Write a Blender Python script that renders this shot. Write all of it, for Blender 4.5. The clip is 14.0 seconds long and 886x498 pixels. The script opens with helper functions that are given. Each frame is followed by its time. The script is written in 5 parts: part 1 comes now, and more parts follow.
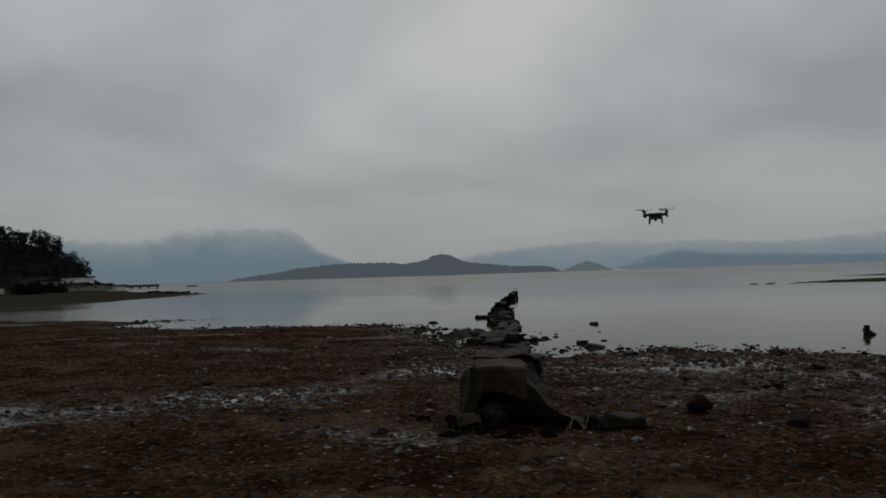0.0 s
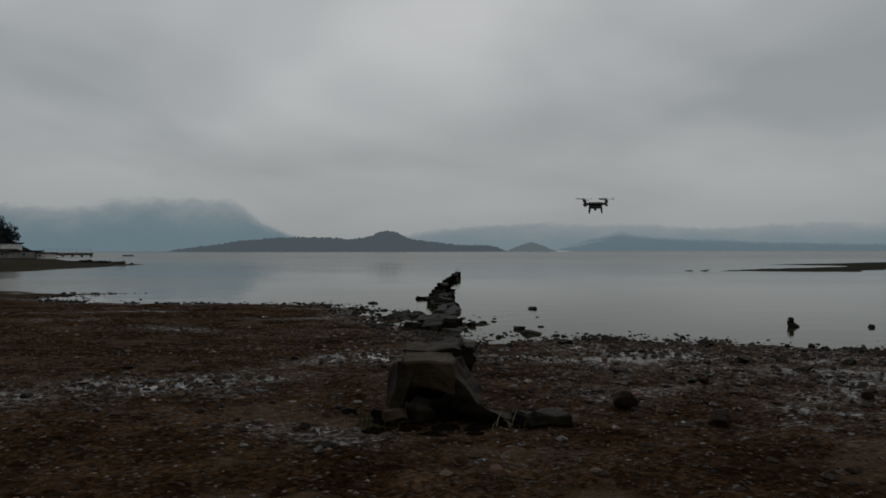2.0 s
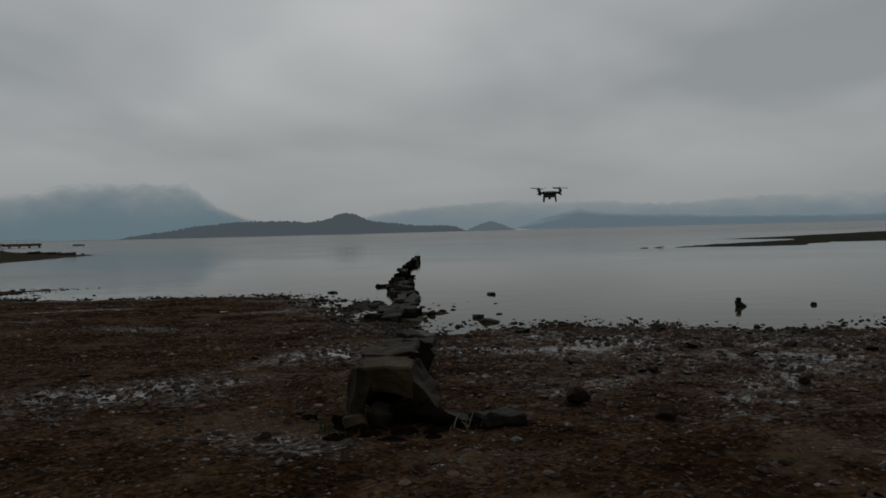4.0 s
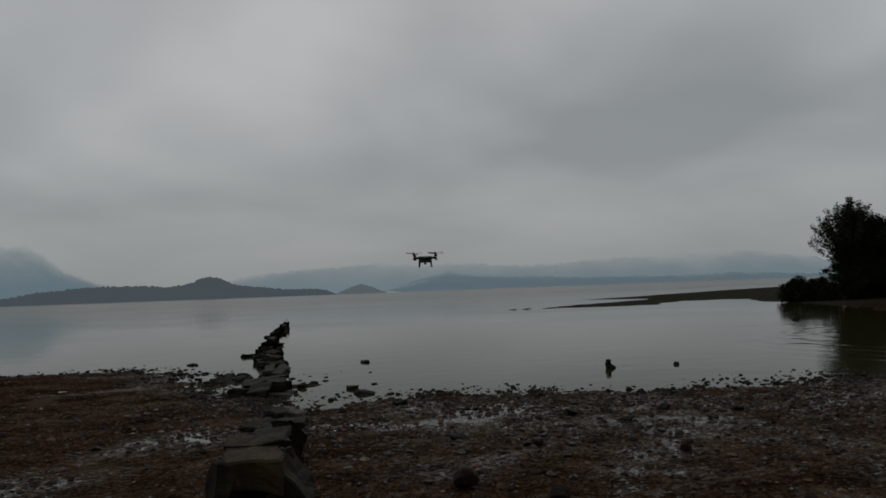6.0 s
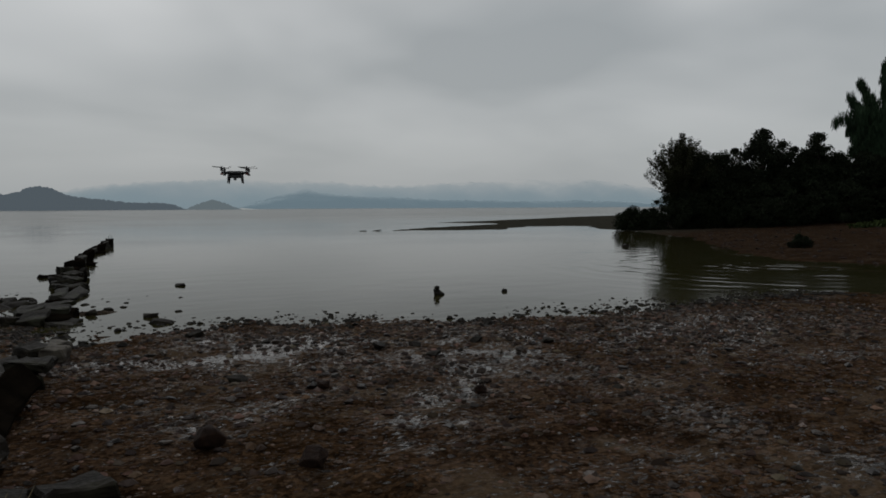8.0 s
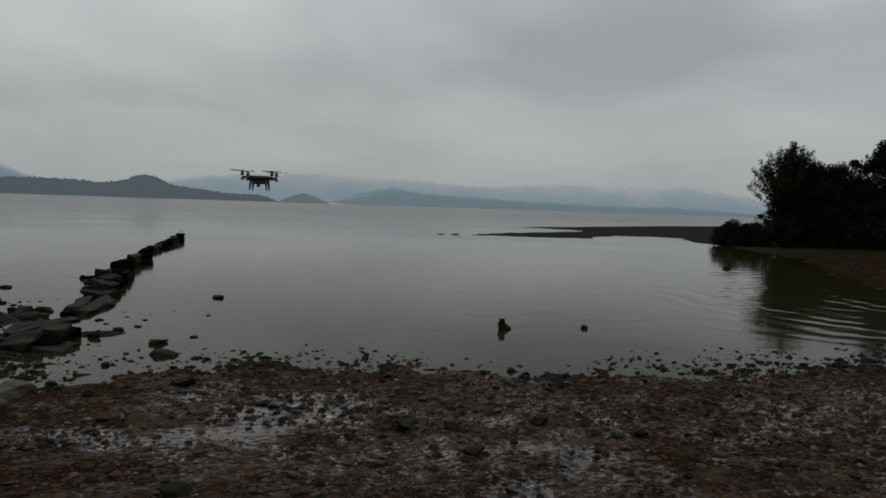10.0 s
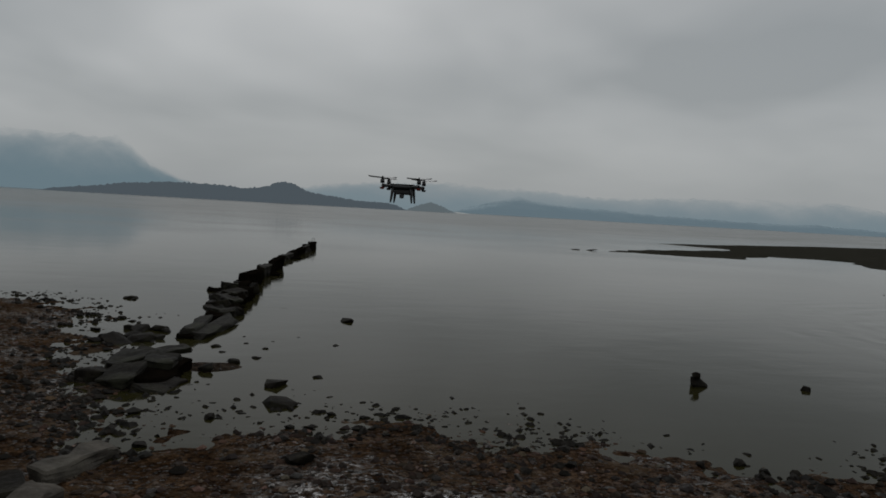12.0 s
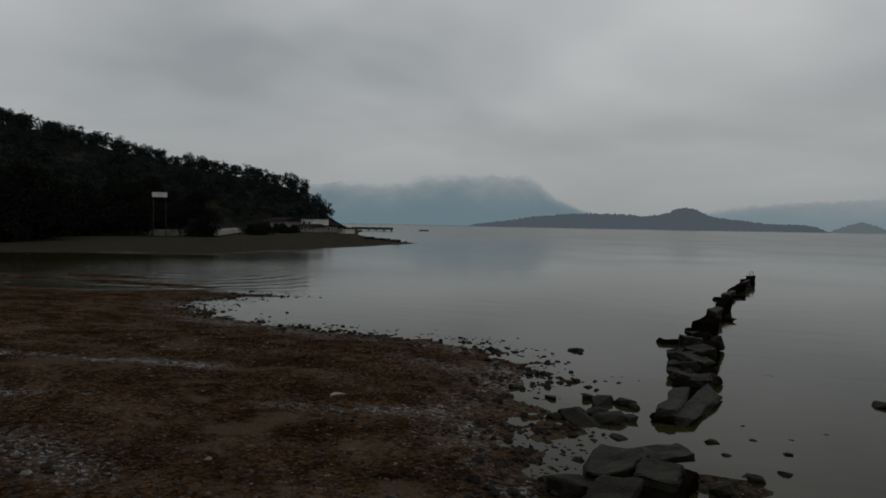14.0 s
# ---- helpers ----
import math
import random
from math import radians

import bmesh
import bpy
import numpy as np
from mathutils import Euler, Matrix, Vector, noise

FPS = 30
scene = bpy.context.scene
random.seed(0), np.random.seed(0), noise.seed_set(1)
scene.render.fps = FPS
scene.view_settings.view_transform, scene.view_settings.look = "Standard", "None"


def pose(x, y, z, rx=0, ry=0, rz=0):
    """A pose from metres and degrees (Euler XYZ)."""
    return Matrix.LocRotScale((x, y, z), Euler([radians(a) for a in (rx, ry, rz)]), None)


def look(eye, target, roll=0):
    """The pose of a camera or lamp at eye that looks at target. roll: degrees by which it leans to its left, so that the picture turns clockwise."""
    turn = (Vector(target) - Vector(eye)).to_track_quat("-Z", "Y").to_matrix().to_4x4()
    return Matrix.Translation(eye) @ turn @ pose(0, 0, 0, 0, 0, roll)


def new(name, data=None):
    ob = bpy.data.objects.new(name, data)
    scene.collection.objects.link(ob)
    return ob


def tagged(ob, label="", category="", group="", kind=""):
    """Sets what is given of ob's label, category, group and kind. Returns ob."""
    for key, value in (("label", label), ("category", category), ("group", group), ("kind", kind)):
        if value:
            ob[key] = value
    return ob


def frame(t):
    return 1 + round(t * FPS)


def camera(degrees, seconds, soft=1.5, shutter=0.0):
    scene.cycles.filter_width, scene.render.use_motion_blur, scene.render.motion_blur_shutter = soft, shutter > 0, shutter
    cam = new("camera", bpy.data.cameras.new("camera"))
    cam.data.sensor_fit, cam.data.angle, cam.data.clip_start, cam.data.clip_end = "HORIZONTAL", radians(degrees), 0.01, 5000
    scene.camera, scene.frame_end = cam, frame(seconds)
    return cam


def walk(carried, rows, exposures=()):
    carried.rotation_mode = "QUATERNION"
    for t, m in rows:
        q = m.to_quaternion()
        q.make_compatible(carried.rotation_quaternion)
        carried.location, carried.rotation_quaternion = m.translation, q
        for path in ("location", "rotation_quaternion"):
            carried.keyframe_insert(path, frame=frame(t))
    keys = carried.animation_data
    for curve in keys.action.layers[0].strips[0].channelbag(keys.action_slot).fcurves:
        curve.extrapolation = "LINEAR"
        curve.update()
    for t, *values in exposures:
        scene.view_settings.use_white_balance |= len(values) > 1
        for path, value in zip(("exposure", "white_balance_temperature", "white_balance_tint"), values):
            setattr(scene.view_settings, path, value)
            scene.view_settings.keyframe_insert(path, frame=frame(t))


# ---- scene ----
cam = camera(65, 14.0, soft=1.7)
PATH = [
    (0.0, pose(-0.387, 2.762, 1.527, 92.09, 1.75, 0.29)),
    (0.5, pose(-0.374, 2.863, 1.536, 89.82, 1.60, -4.08)),
    (1.0, pose(-0.362, 2.845, 1.520, 90.37, 1.00, -4.26)),
    (1.5, pose(-0.306, 2.912, 1.529, 90.69, 0.28, -4.30)),
    (2.0, pose(-0.264, 2.913, 1.644, 90.16, 0.05, -4.20)),
    (4.5, pose(-0.228, 2.720, 1.864, 87.21, 1.32, -8.90)),
    (5.0, pose(-0.251, 2.663, 1.857, 85.26, 0.81, -10.08)),
    (5.5, pose(-0.248, 2.741, 1.895, 89.09, 1.12, -11.43)),
    (6.0, pose(-0.211, 3.236, 1.931, 93.35, 2.07, -18.12)),
    (6.5, pose(-0.104, 3.351, 1.914, 87.01, 2.45, -30.01)),
    (7.0, pose(0.189, 3.551, 1.886, 86.50, 1.39, -34.44)),
    (7.5, pose(0.494, 3.640, 1.924, 88.16, 0.17, -32.32)),
    (8.0, pose(0.829, 3.890, 1.943, 86.59, 0.28, -29.67)),
    (8.5, pose(1.218, 4.287, 1.940, 84.74, 0.45, -27.28)),
    (9.0, pose(1.673, 4.887, 2.062, 85.90, -0.71, -24.53)),
    (11.5, pose(2.568, 7.655, 2.300, 87.05, -3.22, -20.79)),
    (12.0, pose(2.481, 8.433, 2.314, 86.91, -3.27, -12.41)),
    (12.5, pose(2.170, 9.254, 2.336, 86.95, -2.22, -8.37)),
    (13.0, pose(1.745, 10.085, 2.323, 86.70, 0.11, -7.00)),
    (13.5, pose(1.325, 10.893, 2.307, 87.31, 0.06, -5.53)),
    (14.0, pose(1.157, 11.427, 2.390, 87.99, -1.03, 19.61)),
]
walk(cam, PATH, exposures=[(0.0, -0.18), (2.0, -0.13), (4.5, -0.24), (5.0, -0.16), (5.5, 0.02), (6.0, -0.30), (6.5, -0.17), (7.0, 0.04), (7.5, 0.10), (9.0, 0.12), (11.5, -0.05), (14.0, -0.09)])

# ---- light: an overcast morning over a lake ----
world = bpy.data.worlds.new("world")
scene.world = world
world.use_nodes = True
wt = world.node_tree
wt.nodes.clear()


def wn(kind, **values):
    n = wt.nodes.new(kind)
    for key, v in values.items():
        n.inputs[key].default_value = v
    return n


SUN_ELEV, SUN_AZ = 48.0, 12.0
sky = wt.nodes.new("ShaderNodeTexSky")
sky.sky_type, sky.sun_disc = "NISHITA", False
sky.sun_elevation, sky.sun_rotation = radians(SUN_ELEV), radians(SUN_AZ)
sky.air_density, sky.dust_density = 1.0, 4.0
sky_dim = wt.nodes.new("ShaderNodeVectorMath")
sky_dim.operation = "SCALE"
sky_dim.inputs["Scale"].default_value = 0.08
wt.links.new(sky.outputs["Color"], sky_dim.inputs[0])
# cloud layer: the direction is flattened onto a ceiling so that the clouds shrink towards the horizon
coord = wt.nodes.new("ShaderNodeTexCoord")
sep = wt.nodes.new("ShaderNodeSeparateXYZ")
wt.links.new(coord.outputs["Generated"], sep.inputs[0])
up = wt.nodes.new("ShaderNodeMath")
up.operation = "MAXIMUM"
up.inputs[1].default_value = 0.0
wt.links.new(sep.outputs["Z"], up.inputs[0])
lift = wt.nodes.new("ShaderNodeMath")
lift.operation = "ADD"
lift.inputs[1].default_value = 0.22
wt.links.new(up.outputs[0], lift.inputs[0])
flat = []
for axis in ("X", "Y"):
    d = wt.nodes.new("ShaderNodeMath")
    d.operation = "DIVIDE"
    wt.links.new(sep.outputs[axis], d.inputs[0])
    wt.links.new(lift.outputs[0], d.inputs[1])
    flat.append(d)
comb = wt.nodes.new("ShaderNodeCombineXYZ")
wt.links.new(flat[0].outputs[0], comb.inputs[0])
wt.links.new(flat[1].outputs[0], comb.inputs[1])
clouds = wn("ShaderNodeTexNoise", Scale=0.8, Detail=3.5, Roughness=0.45, Distortion=0.25)
wt.links.new(comb.outputs[0], clouds.inputs["Vector"])
ramp = wt.nodes.new("ShaderNodeValToRGB")
ramp.color_ramp.elements[0].position, ramp.color_ramp.elements[0].color = 0.34, (0.290, 0.313, 0.326, 1)
ramp.color_ramp.elements[1].position, ramp.color_ramp.elements[1].color = 0.60, (0.530, 0.545, 0.552, 1)
wt.links.new(clouds.outputs["Fac"], ramp.inputs["Fac"])
# the misty band above the water
low = wt.nodes.new("ShaderNodeMapRange")
low.inputs["From Min"].default_value, low.inputs["From Max"].default_value = 0.0, 0.26
low.inputs["To Min"].default_value, low.inputs["To Max"].default_value = 1.0, 0.0
wt.links.new(sep.outputs["Z"], low.inputs["Value"])
mist = wt.nodes.new("ShaderNodeMix")
mist.data_type = "RGBA"
mist.inputs[7].default_value = (0.322, 0.343, 0.352, 1)
wt.links.new(low.outputs[0], mist.inputs[0])
wt.links.new(ramp.outputs["Color"], mist.inputs[6])
cover = wt.nodes.new("ShaderNodeMix")
cover.data_type = "RGBA"
cover.inputs[0].default_value = 0.95
wt.links.new(sky_dim.outputs[0], cover.inputs[6])
wt.links.new(mist.outputs[2], cover.inputs[7])
bg = wn("ShaderNodeBackground", Strength=1.0)
wt.links.new(cover.outputs[2], bg.inputs["Color"])
wout = wt.nodes.new("ShaderNodeOutputWorld")
wt.links.new(bg.outputs[0], wout.inputs["Surface"])

sun = bpy.data.lights.new("sun", "SUN")
sun.energy, sun.angle, sun.color = 0.5, radians(25), (0.97, 0.985, 1.0)
sun_ob = new("sun", sun)
a, e = radians(SUN_AZ), radians(SUN_ELEV)
sun_ob.matrix_world = look((0, 0, 60), (-60 * math.cos(e) * math.sin(a), -60 * math.cos(e) * math.cos(a), 60 - 60 * math.sin(e)))


# ---- materials ----
class Nodes:
    """A material's nodes, with short calls to make and link them."""

    def __init__(self, name):
        self.mat = bpy.data.materials.new(name)
        self.mat.use_nodes = True
        self.t = self.mat.node_tree
        self.t.nodes.clear()
        self.out = self.t.nodes.new("ShaderNodeOutputMaterial")
        self.bsdf = self.t.nodes.new("ShaderNodeBsdfPrincipled")
        self.link(self.bsdf.outputs[0], self.out.inputs["Surface"])
        self.co = self.t.nodes.new("ShaderNodeTexCoord")

    def link(self, a, b):
        self.t.links.new(a, b)

    def place(self, source="Object", scale=(1, 1, 1)):
        m = self.t.nodes.new("ShaderNodeMapping")
        m.inputs["Scale"].default_value = scale
        self.link(self.co.outputs[source], m.inputs["Vector"])
        return m.outputs[0]

    def position(self, scale=(1, 1, 1)):
        g = self.t.nodes.new("ShaderNodeNewGeometry")
        m = self.t.nodes.new("ShaderNodeMapping")
        m.inputs["Scale"].default_value = scale
        self.link(g.outputs["Position"], m.inputs["Vector"])
        return m.outputs[0]

    def noise(self, vec, scale, detail=4.0, rough=0.55, distortion=0.0):
        n = self.t.nodes.new("ShaderNodeTexNoise")
        n.inputs["Scale"].default_value, n.inputs["Detail"].default_value = scale, detail
        n.inputs["Roughness"].default_value, n.inputs["Distortion"].default_value = rough, distortion
        self.link(vec, n.inputs["Vector"])
        return n.outputs["Fac"]

    def cells(self, vec, scale, out="Distance", feature="F1"):
        n = self.t.nodes.new("ShaderNodeTexVoronoi")
        n.feature = feature
        n.inputs["Scale"].default_value = scale
        self.link(vec, n.inputs["Vector"])
        return n.outputs[out]

    def ramp(self, fac, stops):
        r = self.t.nodes.new("ShaderNodeValToRGB")
        els = r.color_ramp.elements
        while len(els) < len(stops):
            els.new(0.5)
        for el, (p, c) in zip(els, stops):
            el.position = p
            el.color = (*c, 1) if len(c) == 3 else c
        self.link(fac, r.inputs["Fac"])
        return r.outputs["Color"]

    def span(self, fac, a, b, c=0.0, d=1.0):
        r = self.t.nodes.new("ShaderNodeMapRange")
        for key, v in zip(("From Min", "From Max", "To Min", "To Max"), (a, b, c, d)):
            r.inputs[key].default_value = v
        self.link(fac, r.inputs["Value"])
        return r.outputs[0]

    def mix(self, fac, a, b, blend="MIX"):
        m = self.t.nodes.new("ShaderNodeMix")
        m.data_type, m.blend_type = "RGBA", blend
        for key, v in ((0, fac), (6, a), (7, b)):
            if isinstance(v, (int, float)):
                m.inputs[key].default_value = v
            elif isinstance(v, tuple):
                m.inputs[key].default_value = (*v, 1)
            else:
                self.link(v, m.inputs[key])
        return m.outputs[2]

    def math(self, op, a, b=0.0):
        m = self.t.nodes.new("ShaderNodeMath")
        m.operation = op
        for i, v in enumerate((a, b)):
            if isinstance(v, (int, float)):
                m.inputs[i].default_value = v
            else:
                self.link(v, m.inputs[i])
        return m.outputs[0]

    def grey(self, color, lo, hi):
        b = self.t.nodes.new("ShaderNodeRGBToBW")
        self.link(color, b.inputs[0])
        return self.span(b.outputs[0], 0.2, 0.8, lo, hi)

    def random(self):
        return self.t.nodes.new("ShaderNodeObjectInfo").outputs["Random"]

    def island(self):
        return self.t.nodes.new("ShaderNodeNewGeometry").outputs["Random Per Island"]

    def set(self, color=None, rough=None, bump=None, strength=0.4, distance=0.02, metal=0.0, spec=0.5):
        b = self.bsdf
        b.inputs["Metallic"].default_value = metal
        b.inputs["Specular IOR Level"].default_value = spec
        for key, v in (("Base Color", color), ("Roughness", rough)):
            if v is None:
                continue
            if isinstance(v, tuple):
                b.inputs[key].default_value = (*v, 1)
            elif isinstance(v, (int, float)):
                b.inputs[key].default_value = v
            else:
                self.link(v, b.inputs[key])
        if bump is not None:
            n = self.t.nodes.new("ShaderNodeBump")
            n.inputs["Strength"].default_value, n.inputs["Distance"].default_value = strength, distance
            self.link(bump, n.inputs["Height"])
            self.link(n.outputs[0], b.inputs["Normal"])
        return self.mat


def ground_material():
    n = Nodes("wet_gravel")
    soak = n.t.nodes.new("ShaderNodeAttribute")
    soak.attribute_name = "soaked"
    p = n.position()
    big = n.noise(p, 0.32, 4, 0.6)
    mid = n.noise(p, 2.6, 6, 0.68)
    lumps = n.noise(p, 13, 5, 0.65)
    fine = n.noise(p, 38, 4, 0.65)
    cell = n.cells(p, 24, "Color")
    dist = n.cells(p, 24, "Distance")
    cell2 = n.cells(p, 60, "Color")
    brown = n.ramp(mid, [(0.30, (0.0165, 0.0088, 0.0043)), (0.5, (0.0365, 0.0202, 0.0096)), (0.72, (0.064, 0.0372, 0.0190))])
    grey = n.ramp(mid, [(0.30, (0.0245, 0.0142, 0.0088)), (0.55, (0.058, 0.0355, 0.0225)), (0.75, (0.108, 0.0720, 0.0490))])
    # the shingle towards the water is greyer than the rusty soil higher up
    sep = n.t.nodes.new("ShaderNodeSeparateXYZ")
    n.link(p, sep.inputs[0])
    side = n.math("MULTIPLY", n.span(sep.outputs["X"], -1.5, 4.5, 0.25, 1.0), n.math("MULTIPLY", n.span(sep.outputs["X"], 9, 16, 1.0, 0.1), n.span(sep.outputs["Y"], 5.5, 9.0, 0.35, 1.0)))
    tone = n.math("MULTIPLY", side, n.span(big, 0.35, 0.58))
    base = n.mix(tone, brown, grey)
    # bare soil, trodden darker in broad patches
    patch = n.noise(n.position((1.0, 1.5, 1.0)), 0.75, 5, 0.62, 0.4)
    base = n.mix(1.0, base, n.ramp(patch, [(0.34, (0.50, 0.49, 0.48)), (0.50, (0.85, 0.85, 0.85)), (0.68, (1.18, 1.18, 1.2))]), "MULTIPLY")
    base = n.mix(1.0, base, n.grey(cell, 0.48, 1.50), "MULTIPLY")
    base = n.mix(1.0, base, n.grey(cell2, 0.72, 1.28), "MULTIPLY")
    base = n.mix(n.span(lumps, 0.50, 0.66, 0.0, 0.55), base, (0.010, 0.007, 0.005))
    # smoother patches of tan mud
    mud = n.span(n.noise(p, 1.1, 5, 0.66), 0.53, 0.62, 0.0, 0.8)
    base = n.mix(mud, base, n.mix(n.span(fine, 0.35, 0.7), (0.045, 0.0310, 0.0195), (0.082, 0.0580, 0.0380)))
    # grey pebbly banks round the wall's foot in the water
    foot = n.math("MULTIPLY", n.span(sep.outputs["Y"], 15.8, 17.0), n.math("MULTIPLY", n.span(sep.outputs["X"], -0.5, 0.5), n.span(sep.outputs["X"], 4.0, 6.0, 1.0, 0.0)))
    base = n.mix(foot, base, n.mix(1.0, (0.030, 0.0225, 0.0170), n.grey(cell, 0.4, 1.6), "MULTIPLY"))
    # pale silt in thin streaks between the stones; where soaked its colour also paints sky glints
    silt_glint = n.noise(n.position((1.0, 1.25, 1.0)), 9.0, 6, 0.74, 0.2)
    where = n.span(patch, 0.42, 0.60)
    base = n.mix(n.math("MULTIPLY", n.span(silt_glint, 0.52, 0.565, 0.0, 0.9), n.math("MAXIMUM", n.math("MULTIPLY", n.math("MULTIPLY", where, side), 0.72), n.math("MULTIPLY", n.span(soak.outputs["Fac"], 0.05, 0.40), n.span(side, 0.25, 0.8, 0.60, 1.0)))), base, (0.132, 0.102, 0.082))
    # a paler rusty shore below the wooded bank
    base = n.mix(n.span(sep.outputs["X"], 18, 26, 0.0, 0.6), base, n.mix(1.0, (0.019, 0.0125, 0.0088), n.grey(cell, 0.5, 1.5), "MULTIPLY"))
    # the sand bars farther out are a dull olive grey
    far = n.ramp(mid, [(0.3, (0.015, 0.0145, 0.011)), (0.7, (0.045, 0.042, 0.033))])
    far = n.mix(n.span(sep.outputs["X"], -20, 10), n.mix(1.0, far, (1.05, 0.95, 0.85), "MULTIPLY"), far)
    base = n.mix(n.span(sep.outputs["Y"], 36, 43), base, far)
    # turf higher up the banks and on the hill
    green = n.ramp(mid, [(0.3, (0.012, 0.017, 0.006)), (0.7, (0.034, 0.043, 0.015))])
    turf = n.math("MULTIPLY", n.span(sep.outputs["Z"], 0.75, 1.3), n.span(big, 0.3, 0.5))
    # near-black ground under the wood on the hill
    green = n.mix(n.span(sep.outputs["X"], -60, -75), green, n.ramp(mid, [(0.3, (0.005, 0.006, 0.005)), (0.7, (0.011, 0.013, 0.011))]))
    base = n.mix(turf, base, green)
    # films of water between the stones where the beach is soaked
    streak = n.noise(n.position((1.0, 1.5, 1.0)), 15.0, 5, 0.70, 0.3)
    seep = n.math("MULTIPLY", n.math("MULTIPLY", side, n.span(patch, 0.46, 0.62)), 0.13)
    film = n.span(n.math("ADD", streak, n.math("MAXIMUM", n.math("MULTIPLY", soak.outputs["Fac"], 0.25), seep)), 0.60, 0.69)
    dry = n.math("SUBTRACT", 1.0, film)
    base = n.mix(film, base, n.mix(1.0, base, (0.6, 0.6, 0.6), "MULTIPLY"))
    rough = n.span(film, 0, 1, 0.95, 0.24)
    h = n.math("MULTIPLY", n.math("ADD", n.math("MULTIPLY", lumps, 1.6), n.math("ADD", n.math("MULTIPLY", dist, 0.9), n.math("MULTIPLY", fine, 0.6))), n.span(film, 0, 1, 1.0, 0.12))
    h = n.math("MULTIPLY", h, n.span(mud, 0, 1, 1.0, 0.45))
    mat = n.set(base, rough, h, 0.85, 0.030, spec=0.0)
    n.link(n.math("MULTIPLY", film, 0.5), n.bsdf.inputs["Specular IOR Level"])
    return mat


def water_material(name="lake_water", ripple=1.0):
    n = Nodes(name)
    p = n.position((1, 1.6, 1))
    long = n.noise(p, 0.55, 3, 0.5, 0.3)
    small = n.noise(p, 3.5, 3, 0.5)
    calm = n.noise(n.position(), 0.06, 2, 0.5)
    h = n.math("MULTIPLY", n.math("ADD", n.math("MULTIPLY", long, 1.0), n.math("MULTIPLY", small, 0.18)), n.span(calm, 0.35, 0.7, 0.35, 1.0))
    # small wave trains running ashore in two corners of the cove
    rippled = 0.0
    for x, y, reach, size, swell, rub in ((RINGS if ripple > 0.5 else ())):
        m = n.t.nodes.new("ShaderNodeVectorMath")
        m.operation = "DISTANCE"
        m.inputs[1].default_value = (x, y, 0)
        n.link(n.position(), m.inputs[0])
        bent = n.math("ADD", m.outputs["Value"], n.math("MULTIPLY", n.noise(n.position(), 0.8, 2), 1.2))
        wave = n.math("MULTIPLY", n.math("SINE", n.math("MULTIPLY", bent, size)), n.span(m.outputs["Value"], reach * 0.35, reach, swell, 0.0))
        rippled = n.math("MAXIMUM", rippled, n.span(m.outputs["Value"], reach * 0.5, reach * 1.25, rub, 0.0))
        h = n.math("ADD", h, n.math("MULTIPLY", wave, n.span(n.noise(n.position(), 0.35, 2), 0.4, 0.6)))
    sep = n.t.nodes.new("ShaderNodeSeparateXYZ")
    n.link(n.position(), sep.inputs[0])
    ruffled = n.math("ADD", rippled, n.span(sep.outputs["Y"], 30, 160, 0.05, 0.19))
    ruffled = n.math("ADD", ruffled, n.span(calm, 0.45, 0.7, 0.0, 0.06))
    mat = n.set((0.0195, 0.0178, 0.0064), ruffled if ripple > 0.5 else 0.04, h, 0.24 * ripple, 0.05)
    n.bsdf.inputs["IOR"].default_value = 1.165 if ripple > 0.5 else 1.33
    return mat


def stone_material(name, dark, light, moss=0.0, rough=(0.85, 0.6), spec=0.08):
    n = Nodes(name)
    p = n.place("Object")
    r = n.random()
    mid = n.noise(p, 3.5, 6, 0.62)
    fine = n.noise(p, 30, 4, 0.6)
    layer = n.noise(n.place("Object", (1, 1, 6)), 3.0, 3, 0.6)
    base = n.ramp(mid, [(0.3, dark), (0.72, light)])
    base = n.mix(n.span(r, 0, 1, 0.0, 0.45), base, n.mix(1.0, base, (0.75, 0.62, 0.48), "MULTIPLY"))
    base = n.mix(n.span(layer, 0.45, 0.75, 0.0, 0.45), base, dark)
    if moss:
        base = n.mix(n.math("MULTIPLY", n.span(n.noise(p, 1.7, 4, 0.6), 0.5, 0.66), moss), base, (0.036, 0.042, 0.018))
    h = n.math("ADD", n.math("MULTIPLY", mid, 1.2), n.math("ADD", n.math("MULTIPLY", layer, 0.6), n.math("MULTIPLY", fine, 0.3)))
    return n.set(base, n.span(fine, 0.3, 0.7, *rough), h, 0.7, 0.03, spec=spec)


def pebble_material(name, tones):
    n = Nodes(name)
    r = n.island()
    base = n.ramp(r, tones)
    # rusty, purplish, olive and grey stones lie mixed
    hue = n.ramp(n.math("FRACT", n.math("MULTIPLY", r, 43.7)), [(0.0, (1.04, 0.94, 0.88)), (0.3, (1.28, 0.84, 0.64)), (0.55, (1.18, 0.84, 0.84)), (0.78, (0.95, 1.0, 0.82)), (1.0, (1.3, 0.92, 0.6))])
    base = n.mix(1.0, base, hue, "MULTIPLY")
    mid = n.noise(n.position(), 22, 4, 0.6)
    base = n.mix(n.span(mid, 0.4, 0.75, 0, 0.5), base, (0.010, 0.007, 0.005))
    return n.set(base, n.ramp(n.math("FRACT", n.math("MULTIPLY", r, 17.3)), [(0.60, (0.85, 0.85, 0.85)), (0.95, (0.34, 0.34, 0.34))]), mid, 0.4, 0.008, spec=0.15)


